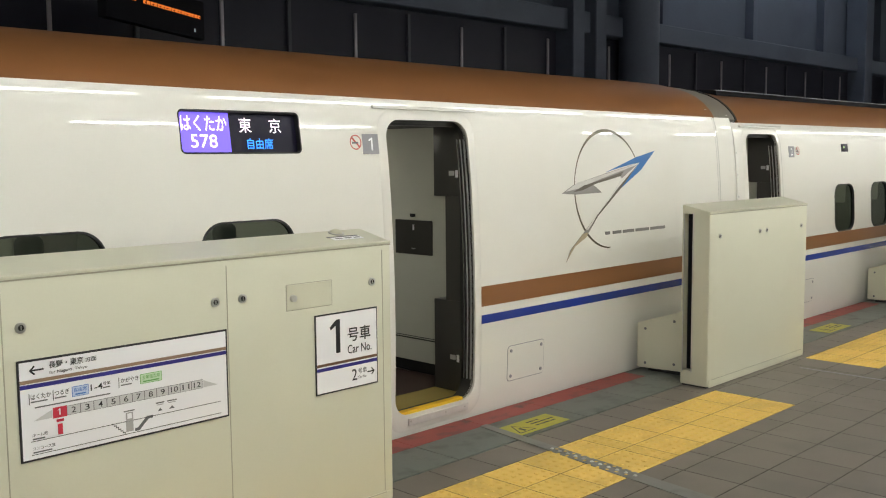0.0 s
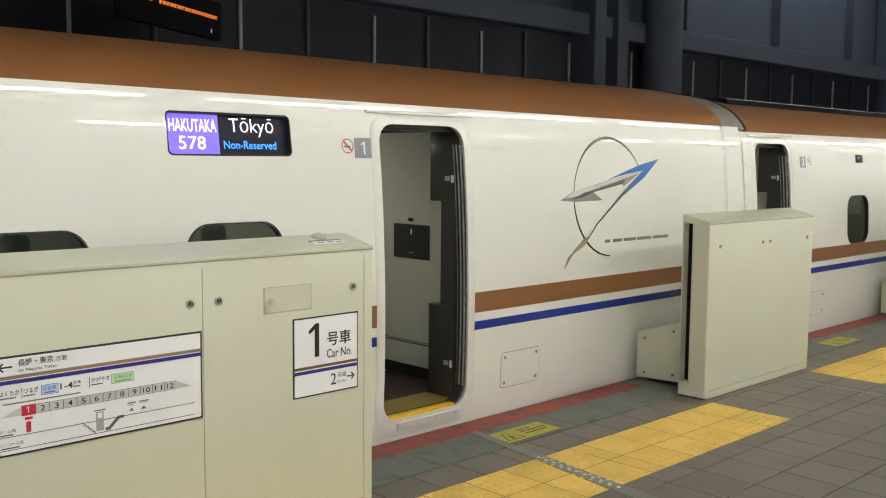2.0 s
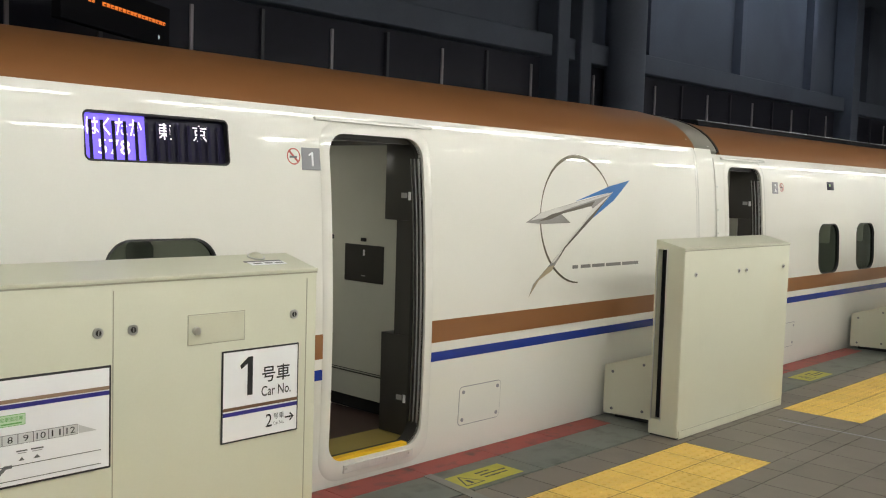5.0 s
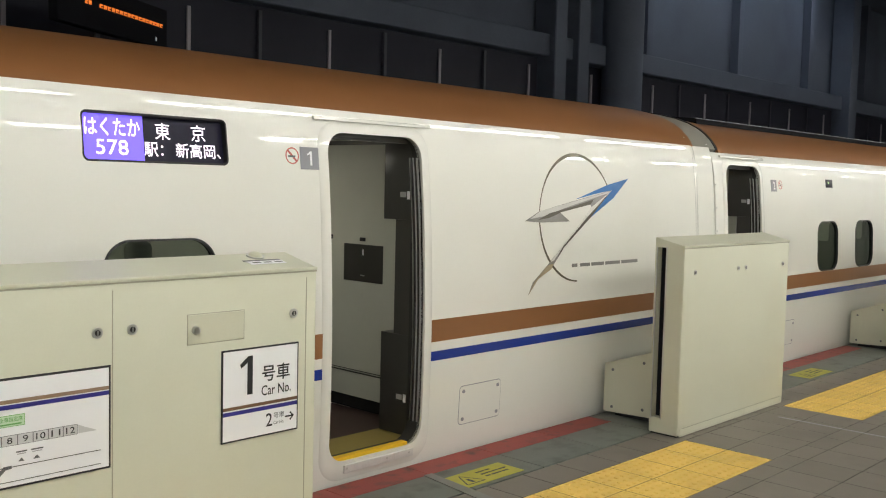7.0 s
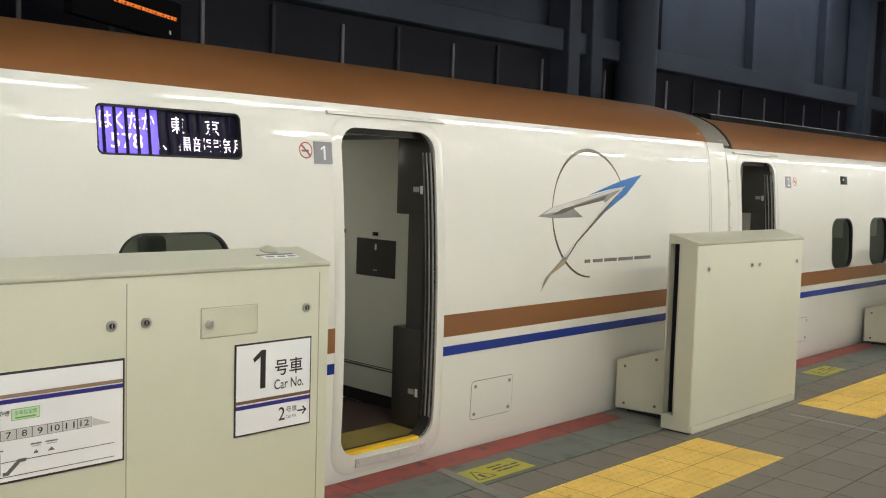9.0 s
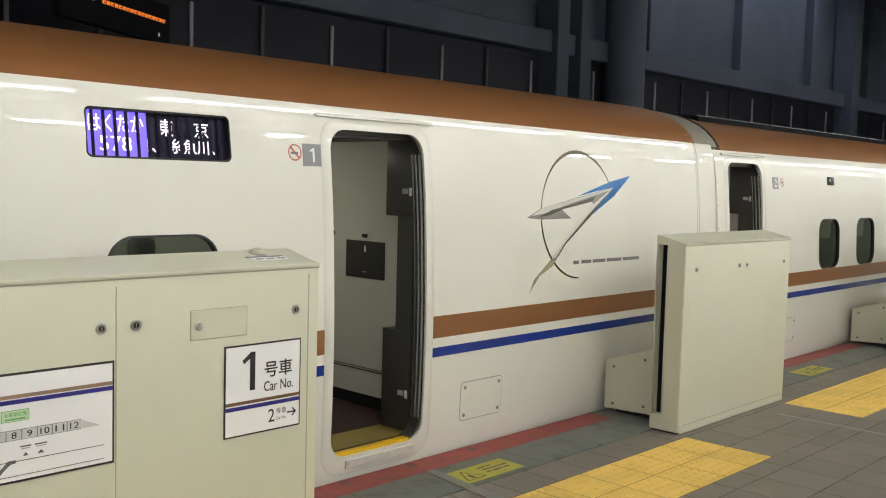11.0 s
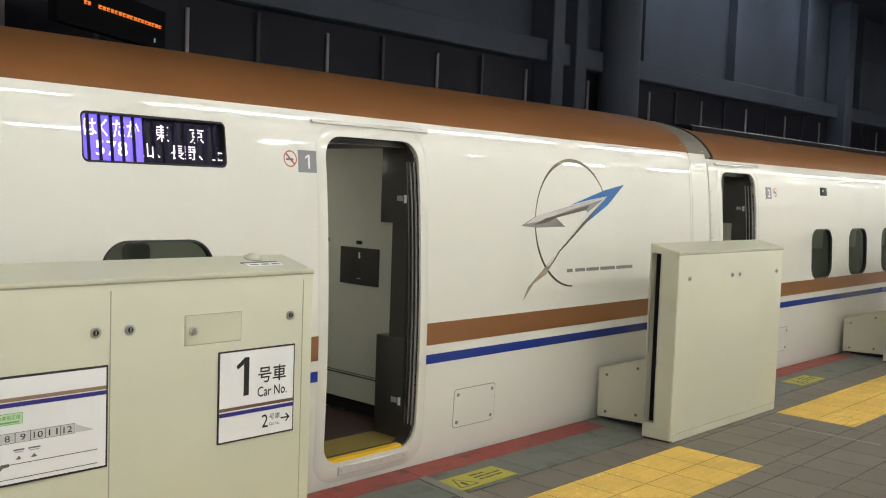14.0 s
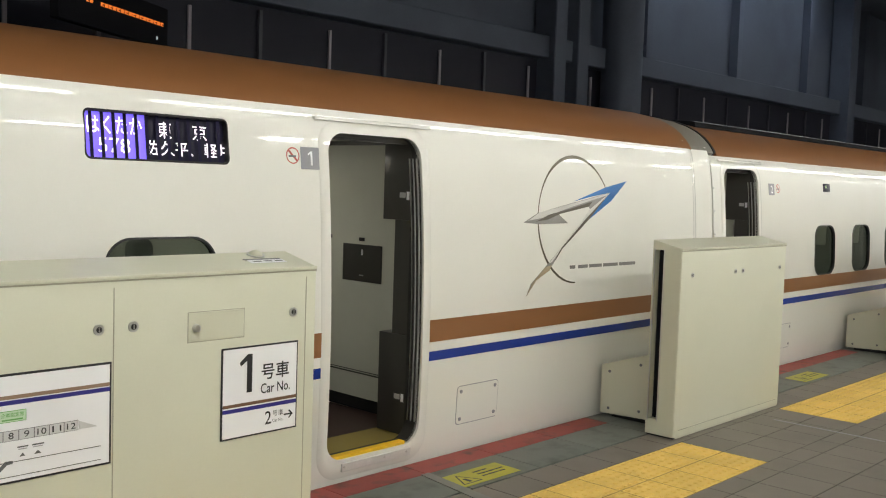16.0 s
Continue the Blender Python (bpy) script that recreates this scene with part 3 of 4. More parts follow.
def boarding_map():
    s = thing("boarding_guide_sign", "white boarding guide sign with car numbers and bands", "sign", pose(-1.815, -0.001, 0.634))
    W, Hh = 0.862, 0.360
    part("border", box(-0.008, W + 0.008, -0.005, 0, -0.008, Hh + 0.008, 0.0015, 1), M_INK, s)
    part("face", box(0, W, -0.0055, -0.003, 0, Hh), M_SIGN, s)
    y = -0.0054
    part("tan_band", bar(0, W, 0.281, 0.294, y), M_SIGNTAN, s)
    part("navy_band", bar(0, W, 0.262, 0.277, y), M_SIGNBLUE, s)
    ar = bmesh.new()
    add_box(ar, 0.040, 0.088, y - 0.0015, y, 0.3245, 0.3305)
    arrow_head(ar, 0.034, 0.3275, 0.018, -1, y)
    part("arrow", ar, M_INK, s, sharp=0)

    def line(text, x, z, w, h, m=M_INK, bold=0.01):
        put_writing("writing", fit_letters(text, w, h, bold), m, s, x, y - 0.0022, z)

    line("長野・東京", 0.108, 0.325, 0.130, 0.027, M_INK, 0.012)
    line("方面", 0.246, 0.327, 0.044, 0.019)
    line("for Nagano, Tokyo", 0.108, 0.302, 0.145, 0.014)
    line("はくたか", 0.036, 0.220, 0.075, 0.020)
    line("つるぎ", 0.124, 0.220, 0.056, 0.020)
    line("1-4", 0.262, 0.214, 0.048, 0.024, M_INK)
    line("号車", 0.312, 0.226, 0.030, 0.014)
    line("かがやき", 0.384, 0.222, 0.075, 0.019)
    for a, b, z in ((0.036, 0.098, 0.209), (0.124, 0.168, 0.209), (0.312, 0.34, 0.215), (0.384, 0.43, 0.210), (0.05, 0.34, 0.187)):
        part("small_print", bar(a, b, z, z + 0.0045, y), M_MIDGREY, s)
    for x in (0.030, 0.118, 0.376):
        part("rule", bar(x, x + 0.002, 0.203, 0.244, y), M_INK, s)
    for a, b, face, ink, txt in ((0.190, 0.255, M_PALEBLUE, M_SIGNSKY, "自由席"), (0.466, 0.560, M_PALEGREEN, M_SIGNGREEN, "全車指定席")):
        part("tag_frame", bar(a, b, 0.203, 0.242, y), ink, s)
        part("tag_face", bar(a + 0.002, b - 0.002, 0.205, 0.240, y - 0.0004), face, s)
        line(txt, a + 0.008, 0.220, b - a - 0.016, 0.016, ink)
        part("small_print", bar(a + 0.012, b - 0.012, 0.209, 0.214, y - 0.001), ink, s)
    # the row of cars
    x0, cw = 0.115, 0.0525
    part("first_car", bar(x0, x0 + cw, 0.136, 0.176, y), M_SIGNRED, s, "red first car")
    for k in range(1, 12):
        cell = part("car_cell", bar(x0 + cw * k, x0 + cw * (k + 1) - 0.0005, 0.138, 0.174, y), M_MIDGREY, s)
        part("cell_face", bar(x0 + cw * k + 0.0012, x0 + cw * (k + 1) - 0.0018, 0.1395, 0.1725, y - 0.0004), M_CELL, cell)
        line(str(k + 1), x0 + cw * k + (0.017 if k < 9 else 0.010), 0.145, 0.018 if k < 9 else 0.032, 0.022, M_INK, 0.004)
    put_writing("writing", numeral_one(0.011, 0.024, 0.005), M_SIGN, s, x0 + 0.017, y - 0.0022, 0.146)
    for pts in ([(x0 - 0.003, 0.140), (x0 - 0.003, 0.170), (x0 - 0.03, 0.158), (x0 - 0.066, 0.143), (x0 - 0.07, 0.140)],
                [(x0 + 12 * cw + 0.003, 0.140), (x0 + 12 * cw + 0.07, 0.140), (x0 + 12 * cw + 0.066, 0.143), (x0 + 12 * cw + 0.03, 0.158), (x0 + 12 * cw + 0.003, 0.170)]):
        part("car_nose", flat_poly(pts, y), M_CELL, s)
    part("red_mark", bar(x0 + 0.012, x0 + 0.040, 0.120, 0.130, y), M_SIGNRED, s)
    part("red_mark", bar(x0 + 0.016, x0 + 0.034, 0.072, 0.112, y), M_SIGNRED, s)
    # floors, stairs, lift
    part("rule", bar(0.03, 0.83, 0.0645, 0.0665, y), M_INK, s)
    part("rule", bar(0.03, 0.83, 0.0145, 0.0165, y), M_INK, s)
    line("ホーム階", 0.036, 0.082, 0.056, 0.013, M_INK, 0.004)
    line("コンコース階", 0.036, 0.032, 0.082, 0.013, M_INK, 0.004)
    for z, b in ((0.071, 0.082), (0.021, 0.106)):
        part("small_print", bar(0.037, b, z, z + 0.005, y), M_MIDGREY, s)
    part("lift", bar(0.400, 0.430, 0.024, 0.100, y), M_SIGNGREY, s)
    part("lift_cabin", bar(0.406, 0.424, 0.075, 0.096, y - 0.0004), M_SIGN, s)
    st = bmesh.new()
    for k in range(6):
        add_box(st, 0.340 + 0.009 * k, 0.351 + 0.009 * k, y - 0.0012, y, 0.064 - 0.0082 * k, 0.067 - 0.0082 * k)
        add_box(st, 0.349 + 0.009 * k, 0.351 + 0.009 * k, y - 0.0012, y, 0.0560 - 0.0082 * k, 0.067 - 0.0082 * k)
    part("stairs", st, M_INK, s, sharp=0)
    es = flat_poly([(0.437, 0.020), (0.455, 0.020), (0.495, 0.058), (0.515, 0.060), (0.515, 0.070), (0.489, 0.070), (0.449, 0.032), (0.437, 0.032)], y)
    part("escalator", es, M_MIDGREY, s, sharp=0)
    for a, b in ((0.530, 0.567), (0.580, 0.622)):
        part("small_print", bar(a, b, 0.111, 0.1155, y), M_MIDGREY, s)
        part("small_print", bar(a + 0.004, b - 0.004, 0.104, 0.107, y), M_SIGNGREY, s)
        mk = flat_poly([(a + 0.008, 0.080), (b - 0.010, 0.080), ((a + b) / 2, 0.092)], y)
        part("place_mark", mk, M_MIDGREY, s, sharp=0)
    part("small_print", bar(0.392, 0.438, 0.104, 0.108, y), M_MIDGREY, s)


def side_cover(x):
    """The low cover that joins a gate housing to the platform edge."""
    c = thing("gate_side_cover", "low cream metal cover between gate and platform edge", "gate cover", pose(x, 0, 0), "low covers beside the gates")
    bm = extrude_x([(0.223, 0.045), (0.735, 0.026), (0.735, 0.385), (0.223, 0.55)], 0.0, 1.0)
    bmesh.ops.bevel(bm, geom=list(bm.edges), offset=0.004, segments=2, affect="EDGES")
    part("panel", bm, M_CREAM, c)
    # black block under the panel that stands in for the shadow in the gap
    part("foot", box(0.05, 0.97, 0.23, 0.66, 0.0, 0.06), M_BLACK, c)
    for yy, zz in ((0.66, 0.345), (0.40, 0.43), (0.66, 0.07), (0.40, 0.09)):
        part("screw", cylinder(bmesh.new(), (-0.004, yy, zz), (0.002, yy, zz), 0.011, 10), M_MIDGREY, c)
    return c


def gates():
    near = gate_box("platform_gate", -6.2, 0.0, "cream platform gate housing with locks and white signs", ("right",), "platform gates", 0.010)
    for x in (-1.866, -0.936):
        seam(near, x + 6.2, 0.07, 1.27)
    seam(near, 6.2 - 0.054, 0.07, 1.27)
    for x in (-1.80, -0.995, -0.860, -0.123, -2.7):
        lock(near, x + 6.2, 1.122)
    hx = 6.2 - 0.628
    h = part("service_hatch", box(hx, hx + 0.256, -0.003, 0.001, 1.040, 1.154, 0.001, 1), M_CREAM, near, "small cream service hatch")
    for b in (box(hx - 0.003, hx, -0.0012, 0.001, 1.037, 1.157), box(hx + 0.256, hx + 0.259, -0.0012, 0.001, 1.037, 1.157),
              box(hx, hx + 0.256, -0.0012, 0.001, 1.154, 1.157), box(hx, hx + 0.256, -0.0012, 0.001, 1.037, 1.040)):
        part("hatch_joint", b, M_CREAMLINE, h)
    part("hatch_knob", cylinder(bmesh.new(), (hx + 0.032, -0.018, 1.094), (hx + 0.032, -0.002, 1.094), 0.015, 16, 0.017), M_STEEL, h, "small steel knob")
    car_number_sign()
    boarding_map()
    far = gate_box("platform_gate", 3.137, 4.778, "cream platform gate housing with an open end slot", ("left", "right"), "platform gates")
    for x in (3.293, 3.925, 4.042, 4.672):
        lock(far, x - 3.137, 1.119, 0.0, 0.016)
    third = gate_box("platform_gate", 7.93, 9.57, "cream platform gate housing with an open end slot", ("left", "right"), "platform gates")
    for x in (8.09, 8.72, 8.84, 9.46):
        lock(third, x - 7.93, 1.119, 0.0, 0.016)
    side_cover(3.345)
    side_cover(8.165)
    # lamp dome and its label on the sloped top of the near housing
    d = thing("signal_dome", "small cream signal dome on the gate's top", "signal lamp", pose(-0.196, 0.172, 1.3515, 13, 0, 0))
    bm = bmesh.new()
    bmesh.ops.create_uvsphere(bm, u_segments=20, v_segments=12, radius=0.033)
    for v in bm.verts:
        v.co.z = max(v.co.z, -0.002) * 0.66
    part("dome", bm, M_CREAM, d)
    part("rim", cylinder(bmesh.new(), (0, 0, -0.004), (0, 0, 0.006), 0.039, 24), M_STEEL, d)
    l = thing("gate_label", "small white label with dark print on the gate's top", "label", pose(-0.196, 0.09, 1.3328, 13, 0, 0))
    part("sheet", box(-0.09, 0.09, -0.02, 0.02, 0, 0.0015), M_SIGN, l)
    part("dark_strip", box(-0.10, 0.085, 0.022, 0.034, 0, 0.002), M_MIDGREY, l)
    for k in range(3):
        part("print_bar", box(-0.07 + 0.055 * k, -0.03 + 0.055 * k, -0.006, 0.006, 0.0015, 0.002), M_MIDGREY, l)


# ---- train ----
DOOR = (0.742, 1.462, 0.122, 1.945, 0.115)
CAR_ENDS = ((-14.0, 4.83), (5.09, 29.0))
DOOR_2 = (5.30, 5.97, 0.122, 1.945, 0.115)
LED_X0, LED_X1, LED_Z0, LED_Z1 = -0.634, 0.102, 1.752, 1.962


def hole(x0, x1, z0, z1, r, y1=1.1):
    return prism(loop_rr(x0 - 0.004, x1 + 0.004, z0 - 0.004, z1 + 0.004, r + 0.004, 8, 1), 0.5, y1)


def side_window(car, x0, x1, z0, z1, r=0.13):
    """A passenger window: rubber rim, tinted pane, sill shade inside."""
    w = part("window", ring_on_side(x0, x1, z0, z1, r, (0.011, 0.011, 0.011), 0.004, 0.002, 0.035), M_BLACK, car, "rounded window in a dark rubber rim")
    bm = bmesh.new()
    lp = loop_rr(x0 - 0.003, x1 + 0.003, z0 - 0.003, z1 + 0.003, r + 0.003)
    c = bm.verts.new(((x0 + x1) / 2, 0.018, (z0 + z1) / 2))
    vs = [bm.verts.new((x, 0.018, z)) for x, z in lp]
    for i in range(len(vs)):
        bm.faces.new((c, vs[i], vs[(i + 1) % len(vs)]))
    on_side(bm)
    bmesh.ops.recalc_face_normals(bm, faces=bm.faces)
    p = part("pane", bm, M_GLASS, w, "dark tinted glass")
    return w


def seat(car, x, y=1.12):
    bm = bmesh.new()
    add_box(bm, x, x + 0.13, y, y + 0.46, 0.55, 1.36, 0.04, 3)
    add_box(bm, x - 0.42, x + 0.05, y, y + 0.46, 0.50, 0.64, 0.04, 3)
    ob = part("passenger_seat", bm, M_SEAT, car, "grey fabric seat behind the window")
    part("head_cover", box(x - 0.012, x + 0.142, y + 0.06, y + 0.40, 1.12, 1.375, 0.03, 2), M_INTERIOR, ob)


def door_frame(car, d, plate=True):
    x0, x1, z0, z1, r = d
    part("door_surround", ring_on_side(x0, x1, z0, z1, r, (0.072, 0.120, 0.075), 0.006, 0.006, 0.03), M_WHITE, car, "white rounded door surround")
    # jamb going inwards
    bm = bmesh.new()
    lp = loop_rr(x0, x1, z0, z1, r)
    la = [bm.verts.new((x, side_y(z) + 0.012, z)) for x, z in lp]
    lb = [bm.verts.new((x, 0.905, z)) for x, z in lp]
    for i in range(len(lp)):
        j = (i + 1) % len(lp)
        bm.faces.new((la[i], la[j], lb[j], lb[i]))
    part("door_jamb", bm, M_JAMB, car, "dark door jamb")
    for dy, w, m in ((0.026, 0.010, M_SIGNGREY), (0.060, 0.006, M_SIGNGREY), (0.090, 0.006, M_STEEL)):
        zs = np.linspace(z0 + r, z1 - r, 14)
        bm = extrude_x([(side_y(z) + dy, z) for z in zs] + [(side_y(z) + dy + w, z) for z in zs[::-1]], x1 - 0.006, x1 + 0.002)
        part("jamb_trim", bm, m, car, "thin steel jamb trim")
    if plate:
        part("sill_plate", on_side(box(x0 + 0.113, x1 - 0.064, -0.016, -0.004, 0.050, 0.098, 0.002, 1)), M_ALU, car, "worn aluminium sill plate")
        for x in (x0 + 0.13, (x0 + x1) / 2 + 0.08, x1 - 0.10):
            part("screw", on_side(cylinder(bmesh.new(), (x, -0.018, 0.078), (x, -0.012, 0.078), 0.007, 8)), M_STEEL, car)
    part("yellow_sill", box(x0 + 0.015, x1 - 0.10, side_y(0.15) + 0.004, side_y(0.15) + 0.055, 0.104, 0.141, 0.003, 1), M_YELLOWSILL, car, "bright yellow door sill")


def vestibule(car, d):
    x0, x1, z0, z1, r = d
    b = x1 + 0.25
    part("vestibule_floor", box(x0 - 0.35, b, 1.175, 4.0, 0.085, 0.125), M_INFLOOR, car, "dark maroon vestibule floor")
    part("yellow_floor_zone", box(x0 - 0.35, b, 0.86, 1.17, 0.085, 0.127), M_YELLOWMAT, car, "dull yellow floor zone inside the door")
    part("threshold_groove", box(x0 - 0.02, x1 + 0.02, 0.842, 0.892, 0.105, 0.131), M_BLACK, car)
    part("bulkhead", box(b, b + 0.03, 0.86, 4.0, 0.211, 1.96), M_INTERIOR, car, "pale grey vestibule wall panel")
    part("kick_strip", box(b + 0.012, b + 0.04, 0.86, 4.0, 0.125, 0.210), M_BLACK, car)
    part("panel_groove", box(b - 0.003, b + 0.001, 0.86, 4.0, 0.374, 0.383), M_DARKPANEL, car)
    part("panel_groove", box(b - 0.003, b + 0.001, 0.86, 4.0, 0.391, 0.396), M_DARKPANEL, car)
    part("head_strip", box(b - 0.006, b + 0.02, 0.905, 4.0, 1.925, 1.955), M_DARKPANEL, car)
    part("vestibule_ceiling", box(x0 - 0.35, b + 0.03, 0.905, 4.05, 1.96, 2.0), M_INTERIOR, car)
    # unseen glowing panel, added to brighten the vestibule walls and covers
    vl = part("vestibule_light", box(x0 + 0.1, x0 + 0.5, 2.0, 2.4, 1.945, 1.962, 0.004, 1), M_VESTFILL, car, "unseen square fill panel added to brighten the vestibule")
    part("door_header", box(x0 + 0.04, x1 - 0.04, 0.912, 0.94, 1.912, 1.956), M_DARKPANEL, car, "dark header above the doorway")
    part("header_lip", box(x0 + 0.04, x1 - 0.3, 0.905, 0.911, 1.918, 1.926), M_BLACK, car)
    part("vestibule_wall", box(x0 - 0.38, x0 - 0.35, 0.88, 4.0, 0.125, 1.96), M_INTERIOR, car)
    part("far_door", box(x0 - 0.35, b, 3.9, 3.95, 0.125, 1.96), M_INTERIOR, car)
    pl = part("equipment_plate", box(b - 0.006, b + 0.002, 1.41, 1.80, 1.005, 1.258, 0.004, 2), M_DARKPANEL, car, "dark flush equipment plate")
    part("plate_mark", box(b - 0.0075, b - 0.005, 1.595, 1.612, 1.185, 1.225), M_SIGN, pl)
    part("plate_mark", box(b - 0.0075, b - 0.005, 1.585, 1.625, 1.045, 1.052), M_SIGNGREY, pl)
    part("small_lens", box(b - 0.012, b, 1.585, 1.635, 1.28, 1.305, 0.004, 2), M_BLACK, car)
    part("door_catch", box(b - 0.012, b + 0.001, 1.921, 1.971, 1.280, 1.310, 0.004, 1), M_BLACK, car, "small black door catch")
    part("door_pull", box(b - 0.012, b + 0.001, 1.942, 1.984, 1.079, 1.159, 0.006, 2), M_BLACK, car, "small black door pull")
    # dark pocket column beside the opening with deeper boxes above and below
    px = x1 + 0.008
    part("pocket_column", box(px, b - 0.002, 0.907, 1.045, 0.128, 1.955), M_DARKPANEL, car, "dark door pocket column")
    up = part("upper_cover", box(px - 0.005, b - 0.002, 0.906, 1.150, 1.455, 1.95, 0.004, 2), M_DARKPANEL, car, "glossy dark upper cover")
    part("lower_cover", box(px - 0.005, b - 0.002, 0.906, 1.155, 0.129, 0.75, 0.004, 2), M_DARKPANEL, car, "dark lower cover")
    for z in (1.58, 0.335):
        part("cover_label", box(px - 0.007, px - 0.004, 0.922, 0.945, z, z + 0.05), M_SIGN, car)
        part("cover_label", box(px - 0.007, px - 0.004, 0.955, 1.005, z + 0.012, z + 0.044), M_SIGNGREY, car)
    part("grab_rail", cylinder(bmesh.new(), (b - 0.05, 1.135, 0.76), (b - 0.05, 1.135, 1.455), 0.014, 14), M_CEIL, car, "vertical steel grab rail")


def cabin(car, x0, x1):
    """The saloon behind the windows: floor, ceiling with an added glowing strip, luggage rack."""
    part("cabin_floor", box(x0, x1, 0.86, 4.06, 0.10, 0.15), M_INFLOOR, car)
    part("cabin_ceiling", box(x0, x1, 0.95, 3.98, 2.0, 2.03), M_INTERIOR, car)
    # unseen glowing strip, added so that the windows don't go black
    part("cabin_light", box(x0 + 0.2, x1 - 0.2, 1.75, 1.85, 1.97, 1.998), M_CABIN, car, "unseen glowing strip added to lighten the windows from inside")
    part("luggage_rack", box(x0 + 0.2, x1 - 0.2, 0.92, 1.25, 1.62, 1.66, 0.01, 1), M_INTERIOR, car)
    part("end_wall", box(x0, x0 + 0.03, 0.9, 4.0, 0.15, 2.0), M_INTERIOR, car)
    part("end_wall", box(x1 - 0.03, x1, 0.9, 4.0, 0.15, 2.0), M_INTERIOR, car)


def bolt_hatch(car, x0, x1, z0, z1):
    lp = loop_rr(x0, x1, z0, z1, 0.025, 5, 3)
    bm = prism(lp, -0.004, 0.003)
    h = part("access_hatch", on_side(bm), M_WHITE, car, "small white bolted access hatch")
    bm = bmesh.new()
    lo = [bm.verts.new((x, -0.0015, z)) for x, z in loop_rr(x0, x1, z0, z1, 0.025, 5, 3)]
    li = [bm.verts.new((x, -0.0015, z)) for x, z in loop_rr(x0 - 0.005, x1 + 0.005, z0 - 0.005, z1 + 0.005, 0.03, 5, 3)]
    for i in range(len(lo)):
        j = (i + 1) % len(lo)
        bm.faces.new((lo[i], lo[j], li[j], li[i]))
    part("hatch_joint", on_side(bm), M_PLATE, h)
    for x in (x0 + 0.032, x1 - 0.032):
        for z in (z0 + 0.032, z1 - 0.032):
            part("bolt", on_side(cylinder(bmesh.new(), (x, -0.008, z), (x, 0, z), 0.012, 14)), M_PLATE, h)


def number_plate(car, x0, x1, z0, z1, digit, smoke_x):
    p = part("car_number_plate", on_side(box(x0, x1, -0.003, 0.002, z0, z1)), M_PLATE, car, "grey car number plate")
    me = numeral_one((x1 - x0) * 0.26, (z1 - z0) * 0.64, 0.013) if digit == "1" else fit_letters(digit, (x1 - x0) * 0.34, (z1 - z0) * 0.64, 0.01)
    ob = part_of("numeral", me, M_SIGN, p, sharp=0)
    zc = z0 + (z1 - z0) * 0.18
    ob.location = (x0 + (x1 - x0) * 0.36, side_y(zc) - 0.0045, zc)
    ob.rotation_euler = (-math.atan2(side_y(z1) - side_y(z0), z1 - z0), 0, 0)
    # smoking ban sign: ring, bar and a short stick
    cz = (z0 + z1) / 2 + 0.01
    bm = bmesh.new()
    n = 28
    a = [bm.verts.new((smoke_x + 0.044 * math.cos(6.2832 * k / n), -0.002, cz + 0.044 * math.sin(6.2832 * k / n))) for k in range(n)]
    b = [bm.verts.new((smoke_x + 0.037 * math.cos(6.2832 * k / n), -0.002, cz + 0.037 * math.sin(6.2832 * k / n))) for k in range(n)]
    for k in range(n):
        bm.faces.new((a[k], a[(k + 1) % n], b[(k + 1) % n], b[k]))
    d = 0.027
    bm.faces.new([bm.verts.new((smoke_x + u, -0.0022, cz + v)) for u, v in ((-d - 0.004, d - 0.004), (d - 0.004, -d - 0.004), (d + 0.004, -d + 0.004), (-d + 0.004, d + 0.004))])
    on_side(bm)
    s = part("smoking_ban_sign", bm, M_NOSMOKE, car, "red ring smoking ban sign", sharp=0)
    part("stick", on_side(box(smoke_x - 0.026, smoke_x + 0.02, -0.0028, -0.0004, cz - 0.008, cz + 0.002)), M_MIDGREY, s)


